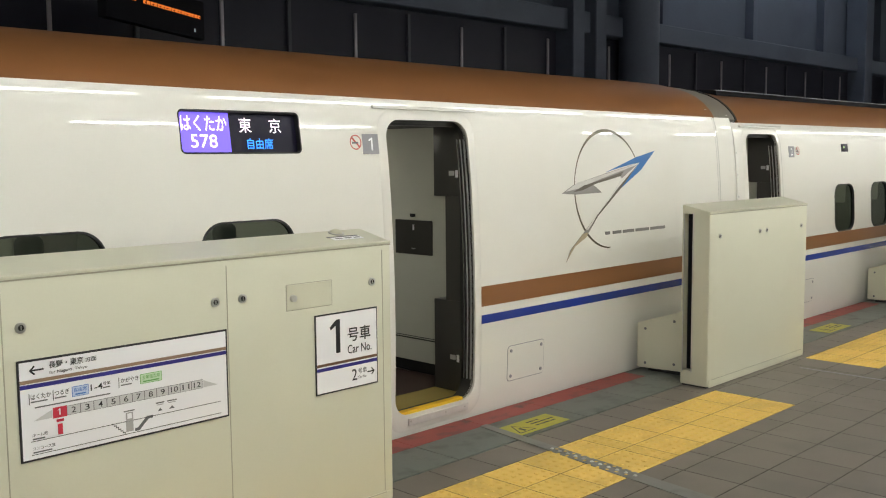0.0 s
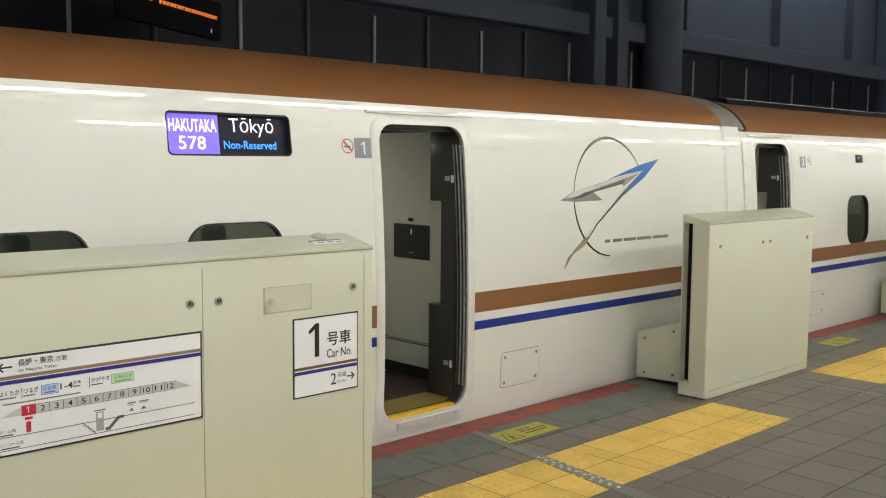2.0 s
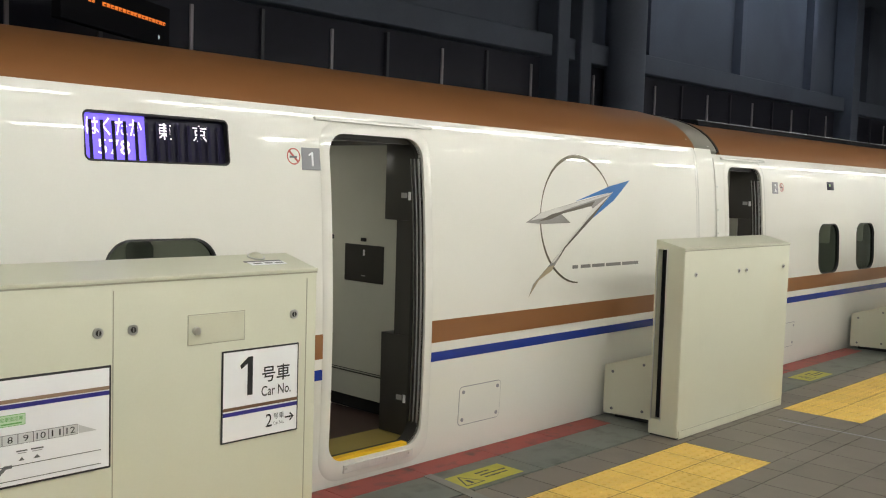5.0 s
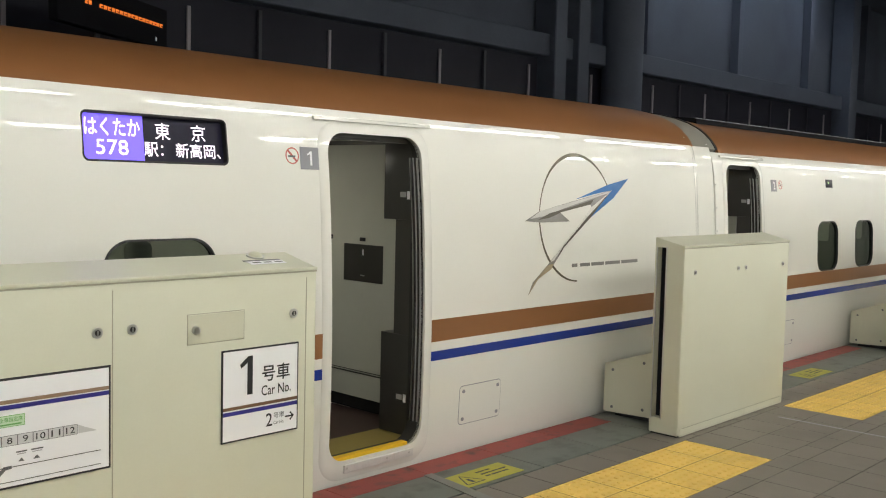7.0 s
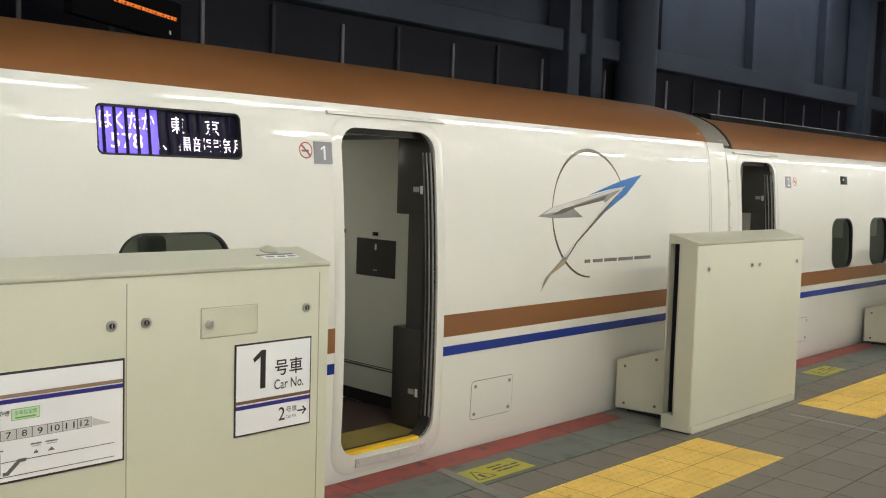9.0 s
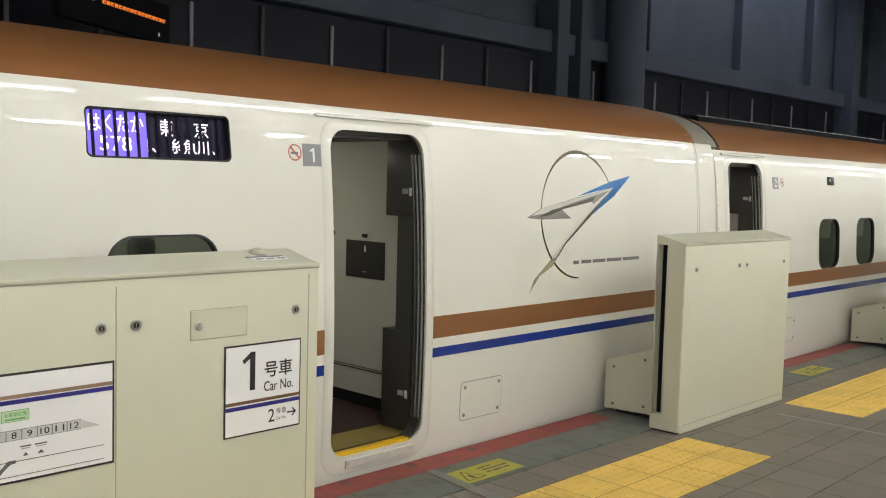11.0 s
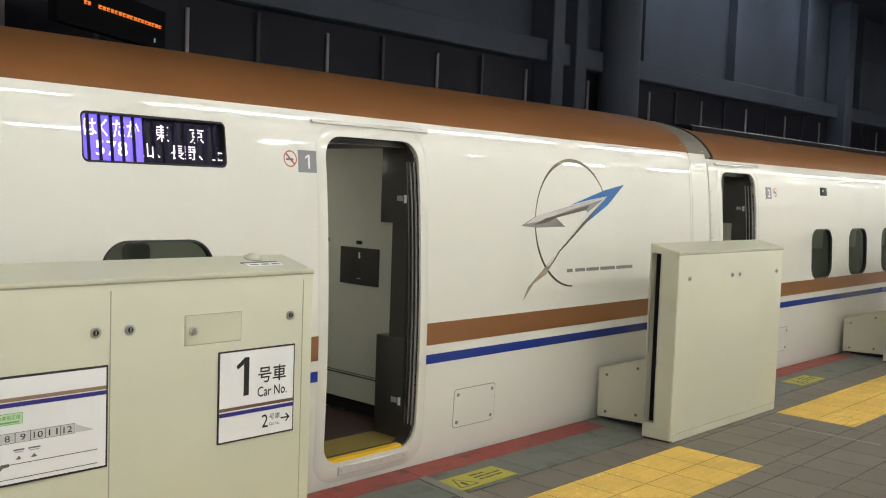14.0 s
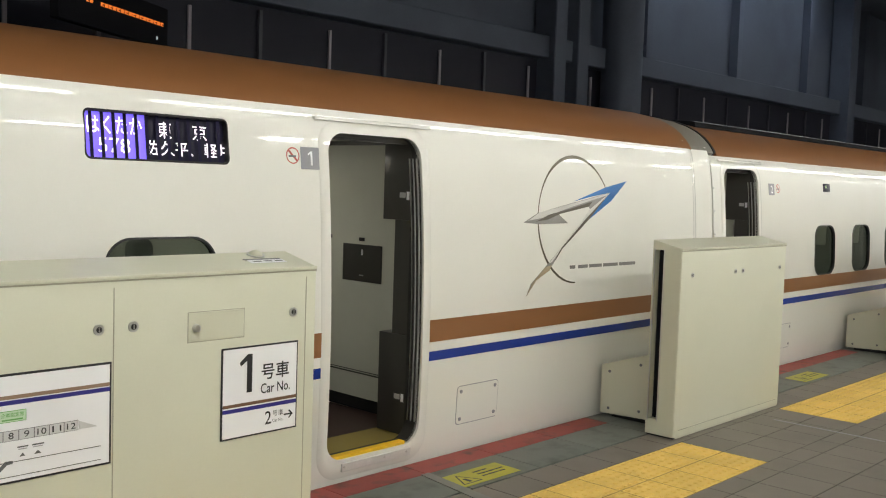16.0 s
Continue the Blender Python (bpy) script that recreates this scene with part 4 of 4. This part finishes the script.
def emblem(car):
    """Ring and swept arrow on the car's side."""
    cx, cz, R = 3.033, 1.458, 0.449
    bm = bmesh.new()
    n = 60
    prev = None
    for k in range(n + 1):
        a = radians(18 + (268 - 18) * k / n)
        s = k / n
        w = 0.009 + 0.015 * math.sin(math.pi * min(1, s / 0.62)) ** 2 if s < 0.62 else 0.009 + 0.010 * math.sin(math.pi * (s - 0.62) / 0.38)
        q = [bm.verts.new((cx + (R + e * w / 2) * math.cos(a), -0.0022, cz + (R + e * w / 2) * math.sin(a))) for e in (-1, 1)]
        if prev:
            bm.faces.new((prev[0], prev[1], q[1], q[0]))
        prev = q
    e = part("emblem", on_side(bm), M_GOLD, car, "large silver and blue arrow emblem", sharp=0)

    def film(name, pts, m, d):
        b = bmesh.new()
        b.faces.new([b.verts.new((x, -d, z)) for x, z in pts])
        bmesh.ops.triangulate(b, faces=b.faces)
        bmesh.ops.subdivide_edges(b, edges=b.edges, cuts=3, use_grid_fill=True)
        bmesh.ops.recalc_face_normals(b, faces=b.faces)
        part(name, on_side(b), m, e, sharp=0)

    film("blue_wing", [(2.99, 1.587), (3.425, 1.701), (3.709, 1.752), (3.481, 1.597), (3.175, 1.455), (3.36, 1.58), (3.472, 1.66), (3.226, 1.627)], M_LOGOBLUE, 0.0030)
    film("silver_wing", [(2.423, 1.443), (2.584, 1.508), (2.979, 1.578), (3.462, 1.659), (3.225, 1.514), (3.186, 1.553), (3.236, 1.589), (2.808, 1.505), (2.655, 1.450), (2.93, 1.4355), (2.60, 1.431)], M_CHROME, 0.0036)
    film("silver_tail", [(3.462, 1.659), (3.182, 1.459), (2.86, 1.257), (2.729, 1.131), (2.561, 1.048), (2.45, 0.94), (2.5, 1.026), (2.675, 1.146), (2.837, 1.258), (3.088, 1.44), (3.196, 1.534)], M_CHROME, 0.0042)
    # the silver's highlights and dark shading, put in as lighter and darker films
    film("silver_edge", [(2.47, 1.455), (2.60, 1.511), (2.98, 1.575), (3.46, 1.656), (3.42, 1.638), (2.95, 1.546), (2.63, 1.474)], M_HIGHLIGHT, 0.0046)
    film("silver_edge", [(3.45, 1.65), (3.196, 1.534), (3.088, 1.44), (2.837, 1.258), (2.70, 1.16), (2.735, 1.165), (2.862, 1.265), (3.135, 1.46)], M_HIGHLIGHT, 0.0046)
    film("dark_fold", [(2.56, 1.449), (2.70, 1.495), (2.95, 1.537), (3.236, 1.592), (3.19, 1.555), (2.84, 1.502), (2.69, 1.462)], M_SHADEFILM, 0.0048)
    film("dark_fold", [(3.45, 1.65), (3.182, 1.459), (2.86, 1.257), (2.775, 1.175), (2.80, 1.215), (2.846, 1.262), (3.15, 1.466)], M_SHADEFILM, 0.0050)
    film("pale_tip", [(2.66, 1.135), (2.735, 1.145), (2.71, 1.11), (2.561, 1.048), (2.45, 0.94), (2.51, 1.026)], M_PALEGOLD, 0.0056)
    # the operator's name as plain bars
    for a, b in ((2.955, 3.02), (3.055, 3.175), (3.195, 3.355), (3.375, 3.57), (3.59, 3.815)):
        part("name_bar", on_side(box(a, b, -0.002, 0.001, 1.110, 1.134)), M_NAMEGREY, e)


TICKER = ["停車駅：", "新高岡、", "富山、", "黒部宇奈月温泉、", "糸魚川、", "上越妙高、", "飯山、", "長野、", "上田、", "佐久平、", "軽井沢、"]
OVER = [(0, 0), (0.1, 60), (0.2, 120), (0.3, 180)]          # seconds and degrees of the turning writing
BACK = [(4.04, 180), (4.09, 240), (4.14, 300), (4.2, 360), (16, 360)]
PITCH, PER_SECOND = 0.078, 3.9
words, turners, scan = [], [], []


def led_display(car):
    lean = -math.degrees(math.atan2(side_y(LED_Z1) - side_y(LED_Z0), LED_Z1 - LED_Z0))
    W, Hh = LED_X1 - LED_X0, LED_Z1 - LED_Z0
    d = part("destination_display", box(-0.01, W + 0.01, 0.031, 0.045, -0.01, Hh + 0.01), M_LEDPANEL, car, "lit LED destination display with a purple block")
    d.matrix_local = pose(LED_X0, side_y(LED_Z0), LED_Z0, lean, 0, 0)
    bm = bmesh.new()
    steps = [(0.0, 0.03), (0.0, -0.002), (0.006, -0.003), (0.011, 0.002)]
    loops = []
    for g, y in steps:
        loops.append([bm.verts.new((x, y, z)) for x, z in loop_rr(-g, W + g, -g, Hh + g, 0.022 + g, 6, 1)])
    for a, b in zip(loops, loops[1:]):
        for i in range(len(a)):
            bm.faces.new((a[i], a[(i + 1) % len(a)], b[(i + 1) % len(a)], b[i]))
    bmesh.ops.recalc_face_normals(bm, faces=bm.faces)
    part("bezel", bm, M_BLACK, d)
    part("purple_block", box(-0.004, 0.303, 0.0225, 0.0245, 0.0, Hh + 0.004), M_LEDPURPLE, d, "purple lit block")
    nm = two_faced(fit_letters("はくたか", 0.270, 0.082, 0.006), fit_letters("HAKUTAKA", 0.272, 0.066, 0.004), 0.002, 0.041, 0.002, 0.006)
    turners.append(put_writing("train_name", nm, M_LEDWHITE, d, 0.018, 0.0235, 0.153, "white LED train name that turns over to its Latin spelling"))
    put_writing("train_number", fit_letters("578", 0.155, 0.068, 0.0), M_LEDWHITE, d, 0.068, 0.0215, 0.027)
    kanji = fit_letters("東", 0.078, 0.080, 0.0)
    second = fit_letters("京", 0.078, 0.080, 0.0)
    second.transform(pose(0.192, 0, 0))
    bm = bmesh.new()
    bm.from_mesh(kanji)
    bm.from_mesh(second)
    bm.to_mesh(kanji)
    bm.free()
    nm = two_faced(kanji, fit_letters("Tōkyō", 0.278, 0.100, -0.008), 0.003, 0.040, 0.006, -0.008)
    turners.append(put_writing("destination", nm, M_LEDWHITE, d, 0.368, 0.032, 0.148, "white LED destination that turns over to its Latin spelling"))
    # columns of diodes that go dark: narrow bars, drawn up over the panel from below
    first = part("unlit_column", box(0.0, 0.0165, 0.0155, 0.0165, 0.0, Hh), M_LEDOFF, d, "dark unlit column of diodes", sharp=0)
    for k in range(13):
        ob = first if k == 0 else part_of("unlit_column", first.data, None, d, "dark unlit column of diodes", sharp=0)
        scan.append((ob, 0.0255 + 0.0552 * k))
    i = 0
    for w in TICKER:
        ob = part_of("ticker_word", letters(w, PITCH * 0.96, None, 0.0002), M_LEDWHITE, d, "running white LED word", sharp=0)
        words.append((ob, i, len(w)))
        i += len(w)
    nm = two_faced(fit_letters("自由席", 0.165, 0.058, 0.004), fit_letters("Non-Reserved", 0.328, 0.043, 0.003), 0.003, 0.029, -0.076, 0.013)
    seatclass = put_writing("seat_class", nm, M_LEDBLUE, d, 0.410, 0.032, 0.049, "blue LED seat class")
    words.append((seatclass, None, 0))


def stripes(car, x0, x1, gaps):
    edges = [x0] + [v for g in gaps for v in g] + [x1]
    for a, b in zip(edges[::2], edges[1::2]):
        part("brown_stripe", side_strip(a, b, 0.722, 0.857), M_BROWN, car, "metallic brown stripe")
        part("blue_stripe", side_strip(a, b, 0.606, 0.664), M_BLUE, car, "deep blue stripe")


def settle(car):
    """The second car's upper side stands up to 4 cm lower than the first car's."""
    seen = set()
    todo = list(car.children)
    while todo:
        ob = todo.pop()
        todo += ob.children
        if ob.location.z > 0.5:
            ob.location.z -= 0.040 * (ob.location.z - 0.85) / 1.15
        elif ob.data.name not in seen:
            seen.add(ob.data.name)
            for v in ob.data.vertices:
                v.co.z -= 0.040 * min(1.0, max(0.0, (v.co.z - 0.85) / 1.15))


def train():
    labels = ("white high-speed train car with a copper roof and open door", "white high-speed train car with a row of small windows")
    # car one
    x0, x1 = CAR_ENDS[0]
    c1 = thing("train_car", labels[0], "train car", pose(0, 0, 0), "cars of the train")
    wins = [(-0.560 - 1.09 * k, 0.012 - 1.09 * k, 0.85, 1.384) for k in range(10)]
    led = prism(loop_rr(LED_X0 - 0.006, LED_X1 + 0.006, LED_Z0 - 0.006, LED_Z1 + 0.006, 0.024, 6, 1), 0.5, 1.0)
    shell = cut(lifted(body_shell(x0, x1 - 0.1), x1), [hole(*DOOR), led] + [hole(*w, 0.13) for w in wins[:4]])
    part_of("body", shell, M_WHITE, c1, "glossy white painted body")
    part("rounded_end", body_end(x1), M_WHITE, c1)
    part("roof", lifted(roof_bm(x0, x1 - 0.04), x1), M_COPPER, c1, "copper brown roof")
    stripes(c1, x0, x1 - 0.1, [(DOOR[0] - 0.003, DOOR[1] + 0.003)])
    door_frame(c1, DOOR)
    vestibule(c1, DOOR)
    part("rain_gutter", on_side(box(0.66, 1.56, -0.022, 0.004, 2.008, 2.028, 0.005, 2)), M_WHITE, c1, "white rain gutter above the door")
    for w in wins[:4]:
        side_window(c1, *w)
    cabin(c1, -13.5, 0.30)
    for k in range(3):
        seat(c1, -0.25 - 1.09 * k)
    bolt_hatch(c1, 1.80, 2.195, 0.168, 0.410)
    number_plate(c1, 0.555, 0.678, 1.738, 1.856, "1", 0.502)
    emblem(c1)
    led_display(c1)
    part("end_seam", side_strip(x1 - 0.098, x1 - 0.095, -0.55, 2.04, 0.001, 30), M_SIGNGREY, c1)
    # car two
    x0, x1 = CAR_ENDS[1]
    c2 = thing("train_car", labels[1], "train car", pose(0, 0, 0), "cars of the train")
    wins2 = [(7.285 + 1.035 * k, 7.81 + 1.035 * k, 0.868, 1.390) for k in range(18)]
    shell = cut(body_shell(x0, x1), [hole(*DOOR_2)] + [hole(*w, 0.13) for w in wins2[:12]])
    part_of("body", shell, M_WHITE, c2, "glossy white painted body")
    part("roof", roof_bm(x0 + 0.16, x1), M_COPPER, c2, "copper brown roof")
    stripes(c2, x0, x1, [(DOOR_2[0] - 0.003, DOOR_2[1] + 0.003)])
    door_frame(c2, DOOR_2)
    vestibule(c2, DOOR_2)
    part("rain_gutter", on_side(box(5.22, 6.07, -0.022, 0.004, 2.008, 2.028, 0.005, 2)), M_WHITE, c2, "white rain gutter above the door")
    part("roof_cable_duct", extrude_x([(1.30, 2.31), (1.31, 2.382), (1.35, 2.394), (1.62, 2.412), (1.62, 2.35)], 5.6, x1), M_MATTE, c2, "dark cable duct on the roof")
    part("duct_rail", box(5.7, x1 - 0.1, 1.372, 1.380, 2.395, 2.402), M_PLATE, c2)
    for w in wins2[:12]:
        side_window(c2, *w)
    cabin(c2, 6.7, 28.6)
    for k in range(10):
        seat(c2, 7.55 + 1.035 * k)
    number_plate(c2, 6.205, 6.325, 1.71, 1.825, "2", 6.41)
    s = part("side_signal", on_side(box(7.52, 7.70, -0.004, 0.004, 1.765, 1.855, 0.004, 2)), M_LEDPANEL, c2, "small dark side signal with a lit corner")
    part("signal_light", on_side(box(7.575, 7.605, -0.0052, 0.0, 1.805, 1.83)), M_LEDDIM, s)
    bolt_hatch(c2, 6.38, 6.775, 0.168, 0.405)
    for k in range(7):
        part("end_rivet", on_side(cylinder(bmesh.new(), (5.105, -0.006, 0.5 + 0.21 * k), (5.105, 0.0, 0.5 + 0.21 * k), 0.008, 8)), M_STEEL, c2)
    settle(c2)
    # the joint between the cars: white outer fairing and grey bellows over the roof
    g = thing("gangway_hood", "white fairing and grey bellows between the two cars", "gangway", pose(0, 0, 0))
    zs = np.linspace(-0.55, 2.05, 40)
    for k, (a, b, inset) in enumerate(((4.80, 5.088, 0.014),)):
        pts = [(side_y(z) + inset, z) for z in zs] + [(side_y(z) + inset + 0.05, z) for z in zs[::-1]]
        part("fairing", extrude_x(pts, a, b), M_WHITE, g, "white fairing panel")
    part("bellows", roof_bm(4.775, 5.265, 0.022, -0.014), M_HOOD, g, "grey-green bellows")
    part("rib", roof_bm(5.225, 5.258, 0.016, -0.008), M_BLACK, g, "dark rubber edge")


# ---- beyond the train ----
def far_side():
    w = part("wall_north", box(-12, 60, 9.3, 9.7, -1.75, 8), M_WALL)
    tagged(w, "dark blue-grey station wall beyond the train", "wall", kind="structure")
    gl = thing("glazing_band", "dark glazing band with pale posts along the wall", "glazing", kind="structure")
    part("glazing", box(-12, 60, 9.16, 9.29, -1.0, 4.31), M_DARKWALL, gl)
    for k in range(22):
        x = 5.025 + 2.6255 * (k - 2) if k < 6 else 15.112 + 2.565 * (k - 6)
        part("post", box(x - 0.026, x + 0.030, 9.12, 9.156, -0.5, 4.139, 0.006, 1), M_POST, gl, "pale upright post")
        part("mullion", box(x + 1.2, x + 1.26, 9.10, 9.155, -0.5, 4.25), M_DARKRAIL, gl)
    b = part("wall_beam", box(-12, 60, 8.85, 9.28, 4.32, 4.76, 0.02, 1), M_WALL)
    tagged(b, "dark concrete beam above the glazing", "beam", kind="structure")
    for x0, x1, y0, kind in ((13.2, 13.6, 8.7, 0), (14.0, 14.4, 8.7, 0), (28.6, 29.2, 8.6, 0), (-1.2, -0.6, 8.6, 0)):
        c = part("wall_column", box(x0, x1, y0, 9.25, -1.5, 8, 0.02, 1), M_WALL)
        tagged(c, "dark concrete column before the wall", "column", kind="structure")
    p = part("round_column", cylinder(bmesh.new(), (15.65, 8.7, -1.5), (15.65, 8.7, 8), 0.45, 32), M_WALL)
    tagged(p, "grey round column before the wall", "column", kind="structure")
    for k in range(9):
        x = 17.2 + 4.6 * k
        r = part("wall_rib", box(x, x + 0.25, 9.05, 9.29, 4.765, 8), M_WALL)
        tagged(r, "dark upright rib on the wall", "rib", kind="structure")
    # amber departure board
    bd = thing("departure_board", "dark departure board with a row of amber LED writing", "departure board", pose(2.11, 6.8, 3.59, 0, 0, 31))
    part("casing", box(-0.15, 2.15, 0.0, 0.12, -0.30, 0.2, 0.01, 1), M_MATTE, bd)
    part("hanger", box(0.7, 0.76, 0.03, 0.09, 0.2, 4.6), M_BLACK, bd)
    for a, b_ in ((-0.06, 0.06), (0.34, 0.48), (0.62, 2.05)):
        n = max(1, round((b_ - a) / 0.085))
        step = (b_ - a) / n
        for k in range(n):
            x = a + step * k
            part("led_block", box(x, x + step * 0.30, -0.004, 0.001, -0.040, 0.002), M_AMBER, bd)
            part("led_block", box(x + step * 0.36, x + step * 0.74, -0.004, 0.001, -0.014 - 0.012 * (k % 2), 0.002), M_AMBER, bd)
            part("led_block", box(x + step * 0.42, x + step * 0.66, -0.004, 0.001, -0.040, -0.030), M_AMBER, bd)
    part("small_lamp", box(1.86, 1.885, -0.004, 0.001, -0.225, -0.18), M_LEDPALE, bd, "small pale indicator lamp")


def hall():
    # unseen shell that closes the hall; its pale wall bounces lamplight onto the train
    for nm, a, m, lab in (("wall_south", (-12, 60, -6.0, -5.7, -0.02, 4.69), M_BOUNCEWALL, "unseen pale wall added to bounce light onto the train"),
                          ("wall_west", (-12.3, -12, -9.8, 9.7, -1.75, 8), M_WALL, "dark end wall of the hall"),
                          ("wall_east", (60, 60.3, -9.8, 9.7, -1.75, 8), M_WALL, "dark end wall of the hall")):
        tagged(part(nm, box(*a), m), lab, "wall", kind="structure")
    c = part("ceiling", box(-12, 60, -9.5, 0.3, 4.7, 4.85), M_CEIL)
    tagged(c, "pale ceiling over the platform", "ceiling", kind="structure")
    c = part("ceiling_far", box(-12, 60, 0.31, 9.7, 8.0, 8.2), M_WALL)
    tagged(c, "dark high roof over the tracks", "ceiling", kind="structure")
    f = part("ceiling_edge", box(-12, 60, 0.31, 0.45, 4.7, 8.0), M_WALL)
    tagged(f, "dark upstand above the platform ceiling's edge", "beam", kind="structure")


def ceiling_lights():
    first = None
    for r, (y, z, power, long) in enumerate(LAMP_ROWS):
        m = glow("lit_tube", (0.975, 0.975, 0.905), power)
        for k in range(16):
            x = -10.4 + 2.9 * k
            t = thing("ceiling_light", "long white tube light hanging under the ceiling", "ceiling light", pose(x, y, z), "tube lights under the ceiling")
            part("housing", box(0, long, -0.045, 0.045, 0.03, 0.12, 0.01, 1), M_CEIL, t)
            for hx in (0.3, long - 0.3):
                part("hanger_rod", cylinder(bmesh.new(), (hx, 0, 0.115), (hx, 0, 4.7 - z), 0.012, 8), M_STEEL, t)
            part("diffuser", box(0.02, long - 0.02, -0.036, 0.036, -0.02, 0.03, 0.008, 2), m, t, "lit white diffuser")


def far_lights():
    m = glow("lit_far_tube", (0.80, 0.91, 1.0), 23.0)
    for k in range(3):
        t = thing("wall_light", "cool white tube light high over the far track", "ceiling light", pose(16.8 + 4.0 * k, 7.9, 7.8), "tube lights over the far track")
        part("housing", box(0, 2.4, -0.1, 0.1, 0.03, 0.3, 0.01, 1), M_WALL, t)
        part("diffuser", box(0.02, 2.38, -0.07, 0.07, -0.02, 0.03, 0.01, 2), m, t, "lit cool white diffuser")


# ---- what moves ----
def motions():
    """The running words of the display."""
    left, z, y, park = 0.30, 0.026, 0.027, 0.745

    def at(ob, x):
        return pose(x, y, z)

    for ob in turners:
        x0, y0, zz = ob.location
        walk(ob, [(t, pose(x0, y0, zz, turn)) for t, turn in OVER + BACK])

    down = 0.235
    for ob, x in scan:
        keys = ((0, down), (4.3, down), (5.2, 0), (6.9, 0), (7.0, down), (7.1, 0), (16, 0))
        walk(ob, [(t, pose(x, 0, -low)) for t, low in keys])

    for ob, i, n in words:
        if i is None:
            x0, y0, zz = ob.location
            rows = [(t, pose(x0, y0, zz, turn)) for t, turn in OVER] + [(4.0, pose(x0, y0, zz, 180))]
            walk(ob, rows + [(t, pose(x0 - go, y0, zz, 180)) for t, go in ((4.1, 0.35), (4.18, 0.62), (4.3, 0.66), (16, 0.66))])
            continue

        def xat(t):
            return left + (i - (1.8 + PER_SECOND * (t - 7))) * PITCH

        t0 = 7 + (i - 1.8 - (park - left) / PITCH) / PER_SECOND
        t1 = 7 + (i - 1.8 + (n + 0.6)) / PER_SECOND
        if t0 >= 15.9:
            rows = [(0, at(ob, park)), (16, at(ob, park))]
        else:
            rows = [(0, at(ob, park)), (t0, at(ob, park))]
            t = t0 + 0.1
            while t < min(t1, 16) - 0.05:
                rows.append((t, at(ob, xat(t))))
                t += 0.3
            if t1 < 15.7:
                rows += [(t1, at(ob, xat(t1))), (t1 + 0.1, at(ob, xat(t1) - 0.01)), (16, at(ob, xat(t1) - 0.01))]
            else:
                rows.append((16, at(ob, xat(16))))
        walk(ob, rows)


# ---- build ----
floor_ob = platform()
gates()
train()
far_side()
hall()
ceiling_lights()
far_lights()
floor_sticker(1.275, 0.245)
floor_sticker(5.93, 0.245)
paving(floor_ob)
motions()
